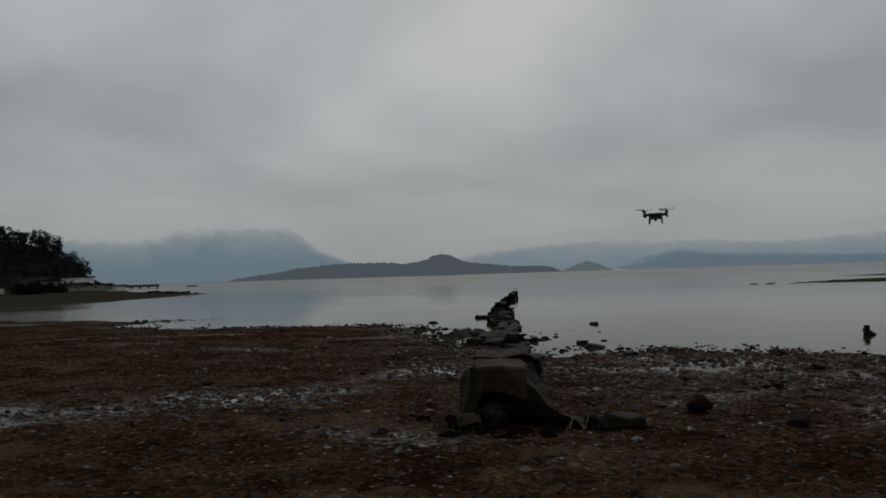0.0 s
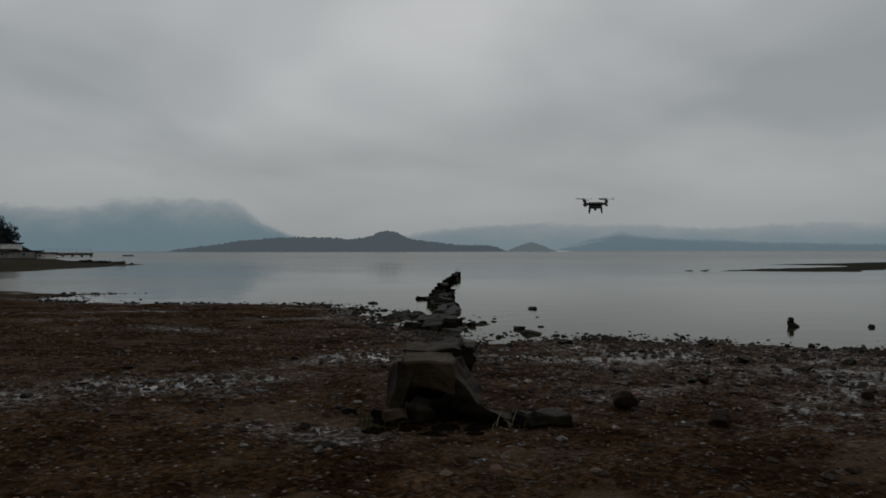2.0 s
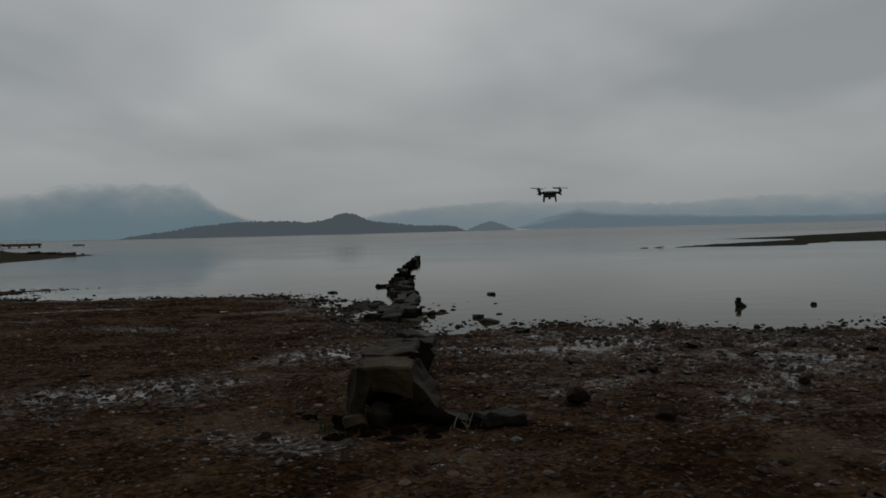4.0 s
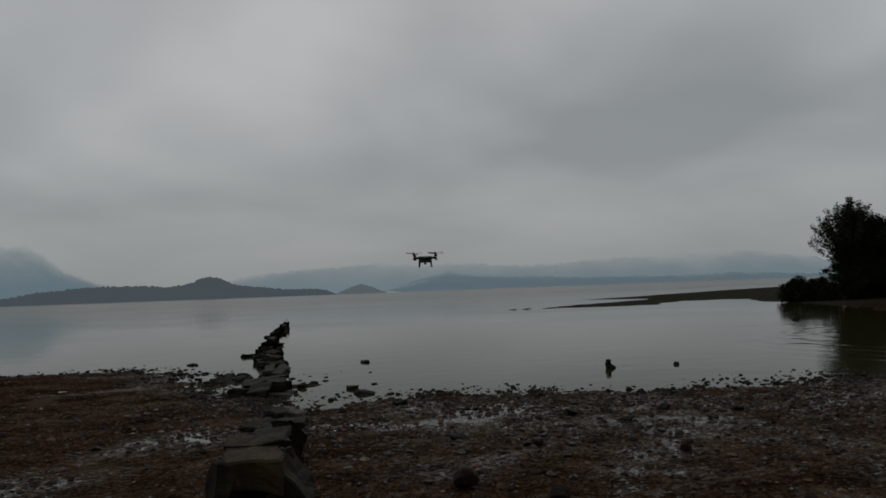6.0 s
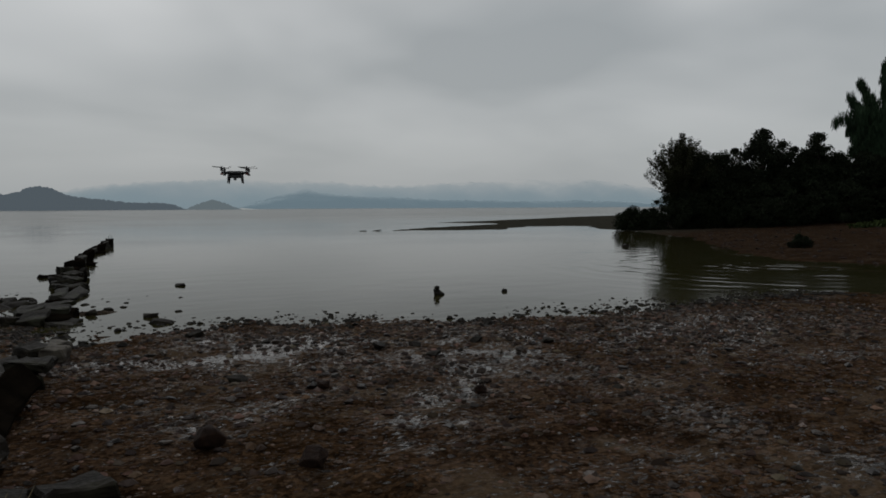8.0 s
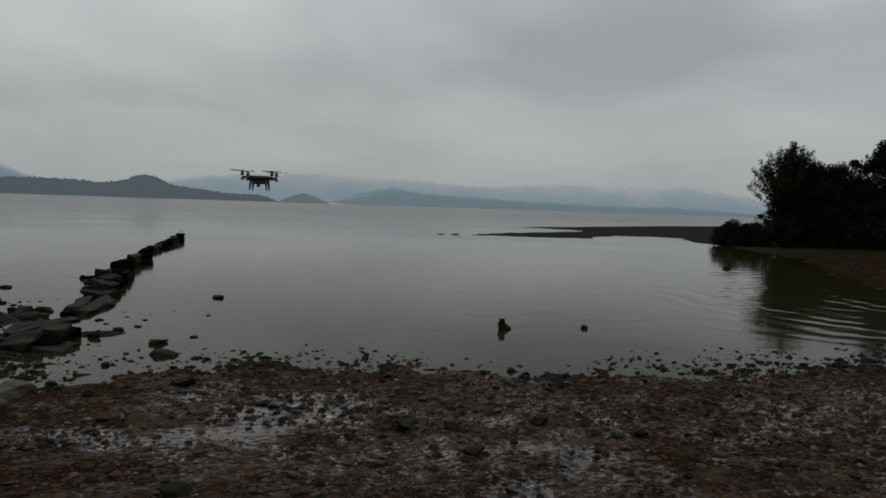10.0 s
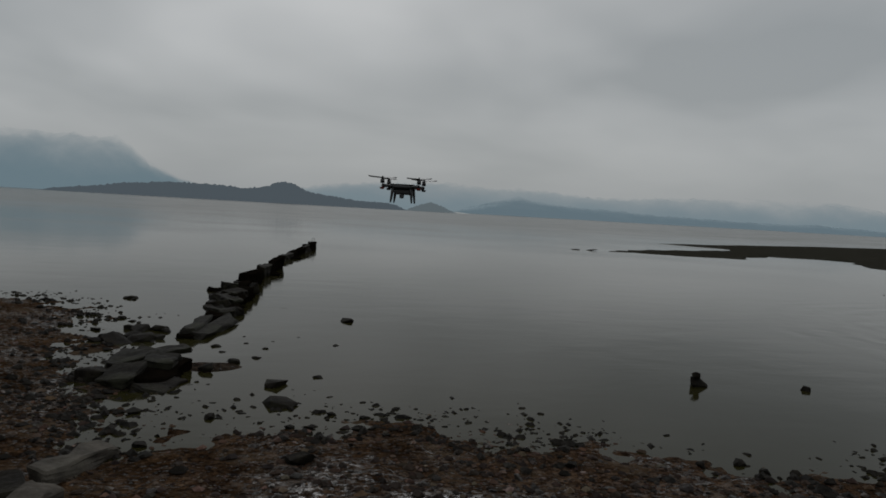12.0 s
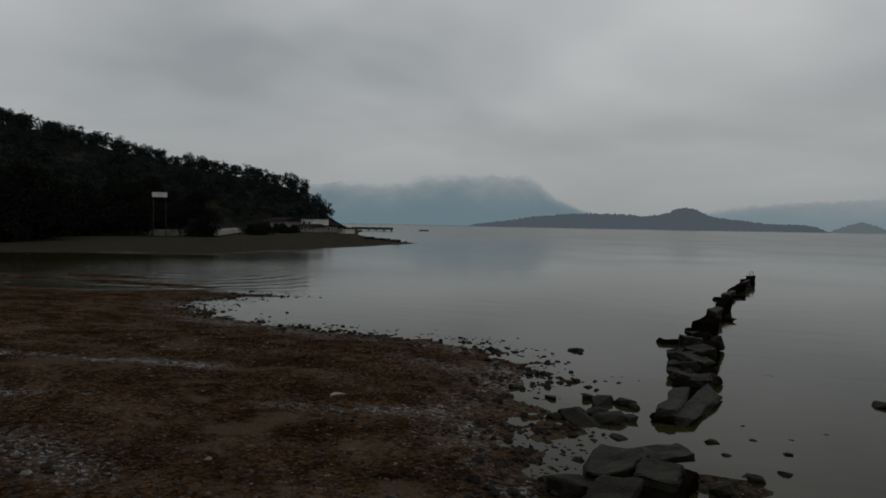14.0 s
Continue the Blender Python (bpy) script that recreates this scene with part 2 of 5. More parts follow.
def leaf_material(name, dark, light, spec=0.25):
    n = Nodes(name)
    r = n.island()
    base = n.ramp(r, [(0.0, dark), (1.0, light)])
    patch = n.noise(n.place("Object"), 0.5, 3, 0.6)
    base = n.mix(n.span(patch, 0.35, 0.7, 0, 0.6), base, dark)
    return n.set(base, 0.65, None, spec=spec)


def bark_material(name, dark, light):
    n = Nodes(name)
    b = n.noise(n.place("Object", (6, 6, 1)), 4, 5, 0.6)
    return n.set(n.ramp(b, [(0.3, dark), (0.7, light)]), 0.9, b, 0.6, 0.03)


def plain_material(name, color, rough=0.5, metal=0.0, wear=0.15, scale=14, bump=0.1, spec=0.5):
    n = Nodes(name)
    f = n.noise(n.place("Object"), scale, 5, 0.6)
    dark = tuple(c * (1 - 2 * wear) for c in color)
    return n.set(n.ramp(f, [(0.35, dark), (0.65, color)]), n.span(f, 0.3, 0.7, max(rough - 0.12, 0.02), min(rough + 0.12, 1)), f, bump, 0.005, metal, spec)


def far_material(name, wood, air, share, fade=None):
    """Wooded land whose far haze is an even glow mixed in: share is how much of what is seen is that glow of lit air;
    fade: heights between which it melts into cloud.
    """
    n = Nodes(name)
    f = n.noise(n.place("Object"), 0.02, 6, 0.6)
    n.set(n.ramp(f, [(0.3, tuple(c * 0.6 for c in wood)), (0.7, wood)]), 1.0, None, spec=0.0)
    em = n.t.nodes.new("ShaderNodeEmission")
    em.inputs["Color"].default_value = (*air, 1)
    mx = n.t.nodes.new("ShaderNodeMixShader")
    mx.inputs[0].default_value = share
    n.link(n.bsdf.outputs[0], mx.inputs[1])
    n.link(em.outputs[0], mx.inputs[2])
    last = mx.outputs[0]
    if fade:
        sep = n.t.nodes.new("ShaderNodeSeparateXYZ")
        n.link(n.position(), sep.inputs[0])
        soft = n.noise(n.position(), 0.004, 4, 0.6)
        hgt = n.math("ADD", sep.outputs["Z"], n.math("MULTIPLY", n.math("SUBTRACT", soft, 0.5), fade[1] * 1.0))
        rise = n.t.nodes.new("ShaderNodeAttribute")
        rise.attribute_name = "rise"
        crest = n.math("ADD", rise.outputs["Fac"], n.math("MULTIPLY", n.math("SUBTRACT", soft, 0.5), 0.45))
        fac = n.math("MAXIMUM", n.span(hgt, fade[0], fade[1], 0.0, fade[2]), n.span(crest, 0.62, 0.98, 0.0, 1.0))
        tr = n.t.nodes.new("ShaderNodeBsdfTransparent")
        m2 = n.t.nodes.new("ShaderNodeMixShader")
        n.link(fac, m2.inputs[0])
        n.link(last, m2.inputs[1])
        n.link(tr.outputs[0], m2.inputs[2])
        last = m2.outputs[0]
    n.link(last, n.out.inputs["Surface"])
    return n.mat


RINGS = [(23.0, 18.5, 11.0, 6.5, 0.85, 0.03), (-20.0, 37.0, 12.0, 5.0, 0.55, 0.07), (-27.0, 34.0, 9.0, 7.0, 0.55, 0.05)]
M_GROUND = ground_material()
M_WATER = water_material()
M_PUDDLE = water_material("puddle_water", 0.15)
M_STONE = stone_material("wall_stone", (0.006, 0.0054, 0.0044), (0.024, 0.0220, 0.0178), 0.22)
M_PALE = stone_material("pale_stone", (0.028, 0.025, 0.021), (0.105, 0.094, 0.080), 0.1)
M_WARM = stone_material("warm_stone", (0.005, 0.0034, 0.0021), (0.020, 0.0136, 0.0076), 0.2)
M_FACE = stone_material("brown_block_stone", (0.016, 0.0105, 0.0057), (0.050, 0.0345, 0.0188), 0.12)
M_ROCK = stone_material("shore_rock", (0.004, 0.0036, 0.0028), (0.0165, 0.0134, 0.0098), 0.12)
M_RUSTY = stone_material("rusty_rock", (0.006, 0.0034, 0.0022), (0.026, 0.0132, 0.0082), 0.0)
M_PALE_BROWN = stone_material("pale_brown_stone", (0.024, 0.0145, 0.0085), (0.075, 0.048, 0.030))
# near-black stone; also stands in for shade in the edging and wall footing
M_BLACK = stone_material("black_stone_and_shade", (0.0025, 0.0021, 0.0017), (0.009, 0.0072, 0.0055), spec=0.0)
M_PEBBLE = pebble_material("pebbles", [(0.0, (0.006, 0.0042, 0.0033)), (0.30, (0.018, 0.0122, 0.0090)), (0.60, (0.041, 0.0292, 0.0215)), (0.90, (0.062, 0.046, 0.035)), (1.0, (0.100, 0.080, 0.064))])
M_SHINGLE = pebble_material("shingle_stones", [(0.0, (0.006, 0.0048, 0.0040)), (0.45, (0.017, 0.0132, 0.0106)), (0.82, (0.032, 0.0250, 0.0195)), (1.0, (0.110, 0.090, 0.074))])
def mixed_stone_material(name, tones):
    n = Nodes(name)
    p = n.place("Object")
    mid = n.noise(p, 3.0, 6, 0.65)
    fine = n.noise(p, 16, 4, 0.6)
    base = n.ramp(n.random(), tones)
    base = n.mix(1.0, base, n.ramp(mid, [(0.3, (0.45, 0.43, 0.42)), (0.7, (1.35, 1.3, 1.25))]), "MULTIPLY")
    base = n.mix(n.span(fine, 0.52, 0.7, 0, 0.5), base, (0.007, 0.0055, 0.0045))
    return n.set(base, n.span(mid, 0.35, 0.65, 0.35, 0.8), n.math("ADD", mid, n.math("MULTIPLY", fine, 0.4)), 0.6, 0.03, spec=0.22)


M_BEACH = mixed_stone_material("beach_stone", [(0.0, (0.006, 0.0046, 0.0038)), (0.35, (0.017, 0.0100, 0.0074)), (0.6, (0.015, 0.0140, 0.0112)), (0.85, (0.030, 0.0205, 0.0150)), (1.0, (0.060, 0.049, 0.040))])
M_DARK_PEBBLE = stone_material("dark_pebbles", (0.004, 0.0035, 0.003), (0.022, 0.019, 0.015))
M_LEAF = leaf_material("dark_leaves", (0.008, 0.011, 0.006), (0.019, 0.026, 0.014), 0.03)
M_LEAF_OPEN = leaf_material("open_leaves", (0.012, 0.013, 0.006), (0.034, 0.036, 0.018), 0.03)
M_BAMBOO = leaf_material("bamboo_leaves", (0.012, 0.024, 0.013), (0.042, 0.070, 0.038), 0.05)
# blue-grey because the haze over the distant hill is put into the leaf colour
M_PINE = leaf_material("hazy_hill_leaves", (0.019, 0.0245, 0.0225), (0.024, 0.030, 0.028), 0.0)
M_GROVE = leaf_material("grove_leaves", (0.010, 0.0125, 0.009), (0.018, 0.022, 0.015), 0.0)
M_GRASS = leaf_material("grass", (0.013, 0.020, 0.005), (0.034, 0.048, 0.013), 0.05)
M_STRAW = leaf_material("dry_grass", (0.05, 0.04, 0.02), (0.16, 0.13, 0.075))
M_BARK = bark_material("bark", (0.012, 0.009, 0.007), (0.05, 0.04, 0.03))
M_CULM = bark_material("bamboo_culm", (0.02, 0.03, 0.01), (0.06, 0.075, 0.03))
M_SHELL = plain_material("black_shell", (0.012, 0.012, 0.013), 0.38, 0, 0.1, 40, 0.03)
M_TOP = plain_material("dark_grey_shell", (0.035, 0.036, 0.038), 0.3, 0, 0.1, 40, 0.03)
M_RED = plain_material("red_lens", (0.25, 0.05, 0.04), 0.3, 0, 0.1, 40, 0.02)
M_GLASS = plain_material("camera_glass", (0.01, 0.01, 0.012), 0.05, 0, 0.05, 40, 0.0)
M_PLASTER = plain_material("ochre_plaster", (0.37, 0.21, 0.062), 0.85, 0, 0.15, 2.0, 0.2)
M_WHITE = plain_material("white_plaster", (0.62, 0.62, 0.58), 0.85, 0, 0.15, 1.5, 0.2)
M_ROOF = plain_material("roof_tiles", (0.018, 0.014, 0.012), 0.95, 0, 0.25, 3.0, 0.3, 0.03)
M_CONCRETE = plain_material("concrete", (0.26, 0.25, 0.22), 0.9, 0, 0.25, 2.0, 0.3)
M_STEEL = plain_material("dull_steel", (0.35, 0.35, 0.34), 0.5, 0.8, 0.2, 20, 0.1)
M_PANE = plain_material("window_pane", (0.02, 0.025, 0.03), 0.08, 0, 0.1, 8, 0.0)
M_TIMBER = plain_material("grey_timber", (0.10, 0.088, 0.072), 0.85, 0, 0.3, 6, 0.3)
M_BOAT = plain_material("boat_paint", (0.10, 0.12, 0.14), 0.6, 0, 0.2, 3, 0.1)
# these far lands glow in the air's colour to imitate haze before them
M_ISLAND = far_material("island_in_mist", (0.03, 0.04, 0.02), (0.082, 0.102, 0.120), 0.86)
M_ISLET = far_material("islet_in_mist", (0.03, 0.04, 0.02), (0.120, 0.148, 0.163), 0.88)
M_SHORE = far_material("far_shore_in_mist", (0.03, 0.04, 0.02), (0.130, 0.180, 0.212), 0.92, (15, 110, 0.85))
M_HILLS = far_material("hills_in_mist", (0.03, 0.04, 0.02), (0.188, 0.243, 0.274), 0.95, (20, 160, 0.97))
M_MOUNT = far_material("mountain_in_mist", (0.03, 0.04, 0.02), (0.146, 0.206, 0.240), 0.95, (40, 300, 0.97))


# ---- helpers for meshes ----
def mesh_object(name, verts, faces, material, smooth=False):
    me = bpy.data.meshes.new(name)
    me.from_pydata(verts if isinstance(verts, list) else verts.tolist(), [], faces if isinstance(faces, list) else faces.tolist())
    if smooth:
        me.polygons.foreach_set("use_smooth", [True] * len(me.polygons))
    me.materials.append(material)
    return new(name, me)


def bm_mesh(name, bm, material, smooth=False):
    me = bpy.data.meshes.new(name)
    bm.to_mesh(me)
    bm.free()
    if smooth:
        me.polygons.foreach_set("use_smooth", [True] * len(me.polygons))
    me.materials.append(material)
    return me


def part(name, bm, material, parent, label="", smooth=False):
    ob = new(name, bm_mesh(name, bm, material, smooth))
    ob.parent = parent
    if label:
        ob["label"] = label
    return ob


def shared(name, me, parent, m, label=""):
    ob = new(name, me)
    ob.parent = parent
    ob.matrix_basis = m
    if label:
        ob["label"] = label
    return ob


def box(bm, size, m=Matrix(), bevel=0.0, segments=2):
    r = bmesh.ops.create_cube(bm, size=1, matrix=m @ Matrix.Diagonal((*size, 1)))
    if bevel:
        edges = list({e for v in r["verts"] for e in v.link_edges})
        bmesh.ops.bevel(bm, geom=edges, offset=bevel, segments=segments, affect="EDGES", profile=0.5)


def tube(bm, points, radii, sides=7, close=True):
    """A tapered tube along points."""
    rings = []
    for i, (p, r) in enumerate(zip(points, radii)):
        p = Vector(p)
        a = Vector(points[max(i - 1, 0)])
        b = Vector(points[min(i + 1, len(points) - 1)])
        d = (b - a).normalized()
        s = d.cross(Vector((0.13, 0.31, 0.94)) if abs(d.z) < 0.9 else Vector((1, 0.2, 0))).normalized()
        u = d.cross(s)
        rings.append([bm.verts.new(p + (s * math.cos(k * math.tau / sides) + u * math.sin(k * math.tau / sides)) * r) for k in range(sides)])
    for q, w in zip(rings, rings[1:]):
        for k in range(sides):
            bm.faces.new((q[k], q[(k + 1) % sides], w[(k + 1) % sides], w[k]))
    if close:
        bm.faces.new(rings[0][::-1])
        bm.faces.new(rings[-1])


def lattice(ix, iy, seed):
    h = (ix.astype(np.int64) * 374761393 + iy.astype(np.int64) * 668265263 + seed * 974711) & 0x7FFFFFFF
    h = ((h ^ (h >> 13)) * 1274126177) & 0x7FFFFFFF
    return ((h ^ (h >> 16)) & 0xFFFF) / 65535.0


def vnoise(x, y, scale, seed=0):
    """Smooth value noise from 0 to 1; scale is the size of its waves in metres."""
    x, y = np.asarray(x) / scale, np.asarray(y) / scale
    ix, iy = np.floor(x), np.floor(y)
    fx, fy = x - ix, y - iy
    fx, fy = fx * fx * (3 - 2 * fx), fy * fy * (3 - 2 * fy)
    a, b = lattice(ix, iy, seed), lattice(ix + 1, iy, seed)
    c, d = lattice(ix, iy + 1, seed), lattice(ix + 1, iy + 1, seed)
    return (a * (1 - fx) + b * fx) * (1 - fy) + (c * (1 - fx) + d * fx) * fy


def fractal(x, y, scale, seed=0, octaves=4):
    total, amp, norm = 0.0, 1.0, 0.0
    for k in range(octaves):
        total = total + amp * vnoise(x, y, scale / 2**k, seed + k)
        norm += amp
        amp *= 0.5
    return total / norm


# ---- the lie of the land: the water is at height 0 ----
COAST = [(-900, 900), (-143.3, 303.3), (-87.9, 188.1), (-59.2, 133.4), (-39.9, 102.9), (-30.3, 91.2), (-30.5, 73.7), (-29.8, 59.7), (-29.3, 51.2), (-32.4, 50.3), (-37.1, 48.9), (-43.1, 46), (-50, 40), (-44, 33), (-31, 29.6),
         (-24, 28.6), (-18.3, 29.4), (-14.2, 31.2), (-11.2, 30.6), (-12.7, 28.6), (-12.0, 27.2), (-9.4, 25.4), (-7.6, 25.2), (-5.6, 24.7), (-3.1, 24.7),
         (-2.0, 23.7), (-1.1, 22.7), (-0.95, 20.8), (-0.75, 19.4), (-0.25, 18.4), (0.25, 17.3), (0.55, 16.3), (0.8, 15.5), (1.05, 15.0), (1.5, 15.4), (2.0, 15.65), (2.8, 15.6),
         (3.8, 15.35), (4.8, 15.0), (5.8, 14.45), (6.75, 14.0), (8.0, 13.75), (9.7, 13.45), (12.0, 13.3), (14.7, 13.1), (18.0, 12.3), (22.5, 12.1), (26.4, 13.0),
         (26.9, 15.2), (24.6, 16.6), (23.8, 19.0), (26.6, 23.8), (35.5, 33.5), (40.5, 43.2), (44.0, 52.0), (49.0, 58.5), (42.5, 60.8), (38.4, 56.2), (36.0, 53.8),
         (31.0, 54.8), (26.3, 57.1), (23.6, 58.0), (27.0, 59.2), (33.0, 63.2), (41.0, 68.4), (49.0, 72.0), (46.5, 76.5), (43.8, 82.5), (57, 89), (82, 104), (122, 124), (220, 148), (900, 130), (900, -900), (-900, -900)]


def shore(x, y):
    """Metres from the waterline, above 0 on land."""
    x, y = np.asarray(x, float), np.asarray(y, float)
    best = np.full(x.shape, 1e9)
    inside = np.zeros(x.shape, bool)
    for (ax, ay), (bx, by) in zip(COAST, COAST[1:] + COAST[:1]):
        dx, dy = bx - ax, by - ay
        k = np.clip(((x - ax) * dx + (y - ay) * dy) / (dx * dx + dy * dy), 0, 1)
        best = np.minimum(best, (x - ax - k * dx) ** 2 + (y - ay - k * dy) ** 2)
        if ay != by:
            inside ^= ((ay > y) != (by > y)) & (x < ax + (y - ay) / (by - ay) * dx)
    return np.where(inside, 1, -1) * np.sqrt(best)


def hill(x, y):
    """The wooded hill across the cove: a crest that falls towards a headland."""
    ax, ay, bx, by = -89.9, 191.0, -289.7, 22.6
    dx, dy = bx - ax, by - ay
    k = ((x - ax) * dx + (y - ay) * dy) / (dx * dx + dy * dy)
    off = np.abs((x - ax) * dy - (y - ay) * dx) / math.hypot(dx, dy)
    crest = np.interp(k, [-0.08, 0.0, 0.02, 0.045, 0.07, 0.13, 0.19, 0.24, 0.33, 0.7, 1.0, 1.6], [0, 3, 6, 9.5, 12.0, 14.6, 16.8, 19.4, 24.5, 40, 48, 52])
    return 0.95 * crest * np.exp(-((off / np.interp(k, [0.0, 0.1, 0.3, 1.0], [13.0, 24.0, 46.0, 70.0])) ** 2))


def smooth_land(x, y):
    d = shore(x, y) + 0.5 * (fractal(x, y, 2.2, 5, 3) - 0.5) * np.clip(1.5 - np.abs(shore(x, y)) / 6, 0.3, 1)
    land = np.interp(d, [0, 1, 8, 14, 30, 80], [0, 0.06, 0.33, 0.52, 0.72, 1.6])
    bed = np.interp(-d, [0, 1, 6, 30, 200], [0, -0.05, -0.35, -1.2, -3.0])
    bank = np.clip((x - 47) / 25, 0, 1) * np.clip((62 - y) / 14, 0, 1) * 1.6 * np.clip(d / 6, 0, 1)
    bank = bank + np.clip((x - 39) / 12, 0, 1) * np.clip((31 - y) / 6, 0, 1) * 0.9 * np.clip(d / 6, 0, 1)
    z = np.where(d > 0, land + bank + hill(x, y) * np.clip(d / 15, 0, 1), bed)
    # the sand bar off the wooded bank lies almost flat
    z = np.where(z > 0, z * (1 - 0.55 * np.clip((y - 50) / 4, 0, 1) * np.clip((70 - x) / 12, 0, 1) * np.clip((x - 12) / 4, 0, 1)), z)
    # low shingle banks round the foot of the old wall
    for cx, cy, rx, ry, top in ((1.55, 18.35, 0.75, 0.45, 0.055), (-0.25, 19.3, 0.8, 1.1, 0.03), (0.4, 17.2, 0.7, 0.5, 0.03), (-18.0, 31.9, 4.2, 0.75, 0.085), (-21.5, 34.0, 4.5, 0.8, 0.075), (-24.5, 32.0, 4.0, 0.8, 0.085)):
        z = np.maximum(z, top - 0.02 - 0.10 * (((x - cx) / rx) ** 2 + ((y - cy) / ry) ** 2) + 0.10 * (fractal(x, y, 0.5, 81, 3) - 0.5))
    return z


def relief(x, y):
    """Lumps of soil and shingle."""
    return 0.040 * (fractal(x, y, 1.2, 11, 3) - 0.5) + 0.060 * (fractal(x, y, 0.30, 21, 2) - 0.5) + 0.034 * (fractal(x, y, 0.14, 23, 2) - 0.5)


def land(x, y):
    x, y = np.asarray(x, float), np.asarray(y, float)
    return smooth_land(x, y) + relief(x, y) * np.clip(1.3 - shore(x, y) * -0.8, 0, 1)


def ground_at(x, y):
    return float(land(np.array([x]), np.array([y]))[0])


def axis(lo, hi, step, reach, grow):
    mid = np.arange(lo, hi + step, step)
    out, s, v = [], step, mid[-1]
    while v < reach:
        s *= grow
        v += s
        out.append(v)
    inn, s, v = [], step, mid[0]
    while v > -reach:
        s *= grow
        v -= s
        inn.append(v)
    return np.concatenate([inn[::-1], mid, out])


def sheet(name, gx, gy, height, material, keep=None):
    X, Y = np.meshgrid(gx, gy)
    Z = height(X, Y)
    nx, ny = len(gx), len(gy)
    idx = np.arange(nx * ny).reshape(ny, nx)
    quads = np.stack([idx[:-1, :-1], idx[:-1, 1:], idx[1:, 1:], idx[1:, :-1]], -1).reshape(-1, 4)
    if keep is not None:
        k = keep(X, Y)
        quads = quads[(k[:-1, :-1] | k[:-1, 1:] | k[1:, 1:] | k[1:, :-1]).ravel()]
    me = bpy.data.meshes.new(name)
    co = np.stack([X, Y, Z], -1).reshape(-1, 3).astype(np.float32)
    me.vertices.add(len(co))
    me.vertices.foreach_set("co", co.ravel())
    me.loops.add(quads.size)
    me.loops.foreach_set("vertex_index", quads.ravel().astype(np.int32))
    me.polygons.add(len(quads))
    me.polygons.foreach_set("loop_start", np.arange(0, quads.size, 4, dtype=np.int32))
    me.polygons.foreach_set("use_smooth", np.ones(len(quads), bool))
    me.update(calc_edges=True)
    me.materials.append(material)
    return new(name, me)


GX = axis(-8.0, 11.0, 0.06, 4400, 1.05)
GY = axis(5.0, 18.0, 0.06, 4400, 1.05)


def soaked(x, y):
    """How wet the beach is, 0 to 1: along the waterline and in seeping bands."""
    d = shore(x, y)
    w = np.clip(1 - np.abs(d - 0.5) / 1.1, 0, 1) * np.where(x < 1.2, 0.45, 0.35)
    w = np.maximum(w, 0.95 * np.exp(-(((d - 2.6) / 1.7) ** 2)) * np.clip((x - 1.2) / 1.6, 0, 1) * np.clip((13 - x) / 3, 0.0, 1))
    for (ax, ay), (bx, by), half, strong in SEEPS:
        k = np.clip(((x - ax) * (bx - ax) + (y - ay) * (by - ay)) / ((bx - ax) ** 2 + (by - ay) ** 2), 0, 1)
        w = np.maximum(w, strong * np.exp(-(((x - ax - k * (bx - ax)) ** 2 + (y - ay - k * (by - ay)) ** 2) / half**2)))
    # the seeps past the wall are broken less than the belt of shingle
    wet_from = np.where(x < 0.2, 0.30, 0.33)
    return np.clip(w * np.clip((18 - x) / 3, 0, 1) * np.clip((0.6 * fractal(x, y, 1.3, 51, 3) + 0.4 * fractal(x, y, 0.4, 53, 3) - wet_from) * 4.5, 0, 1.15), 0, 1)


SEEPS = [((-7.5, 7.8), (-3.6, 9.8), 0.8, 0.9), ((-3.6, 9.8), (-2.3, 10.4), 0.7, 0.95), ((-2.3, 10.4), (-0.5, 13.0), 0.6, 0.85), ((-9.5, 19.3), (-5.6, 20.1), 0.30, 0.6), ((-7.2, 17.3), (-1.8, 19.5), 0.28, 0.55), ((-5.2, 16.4), (-2.8, 15.4), 0.45, 0.6),
         ((-3.6, 22.6), (-1.6, 21.6), 0.3, 0.4), ((0.9, 13.2), (2.2, 12.4), 0.5, 0.9), ((4.8, 10.2), (3.2, 8.4), 0.5, 0.75), ((3.0, 10.2), (1.9, 9.6), 0.45, 0.55), ((-1.3, 8.3), (-0.5, 8.0), 0.35, 0.6), ((4.4, 6.5), (6.0, 6.2), 0.4, 0.6), ((6.2, 9.6), (5.2, 7.2), 0.5, 0.4)]
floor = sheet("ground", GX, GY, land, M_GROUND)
MX, MY = np.meshgrid(GX, GY)
floor.data.attributes.new("soaked", "FLOAT", "POINT").data.foreach_set("value", soaked(MX, MY).ravel().astype(np.float32))
tagged(floor, "wet brown shingle and mud beach sloping into the lake", "ground", kind="structure")
WX = np.array([-4400, -400, -60, -12, 0, 12, 60, 400, 4400.0])
tagged(sheet("water", WX, WX + 20, lambda x, y: np.zeros_like(x), M_WATER), "calm grey lake water reflecting the overcast sky", "water", kind="structure")

# puddles lie in the dips of the beach, in streaks along the old waterlines
PX, PY = np.arange(-13, 15, 0.22), np.arange(5.5, 26, 0.22)


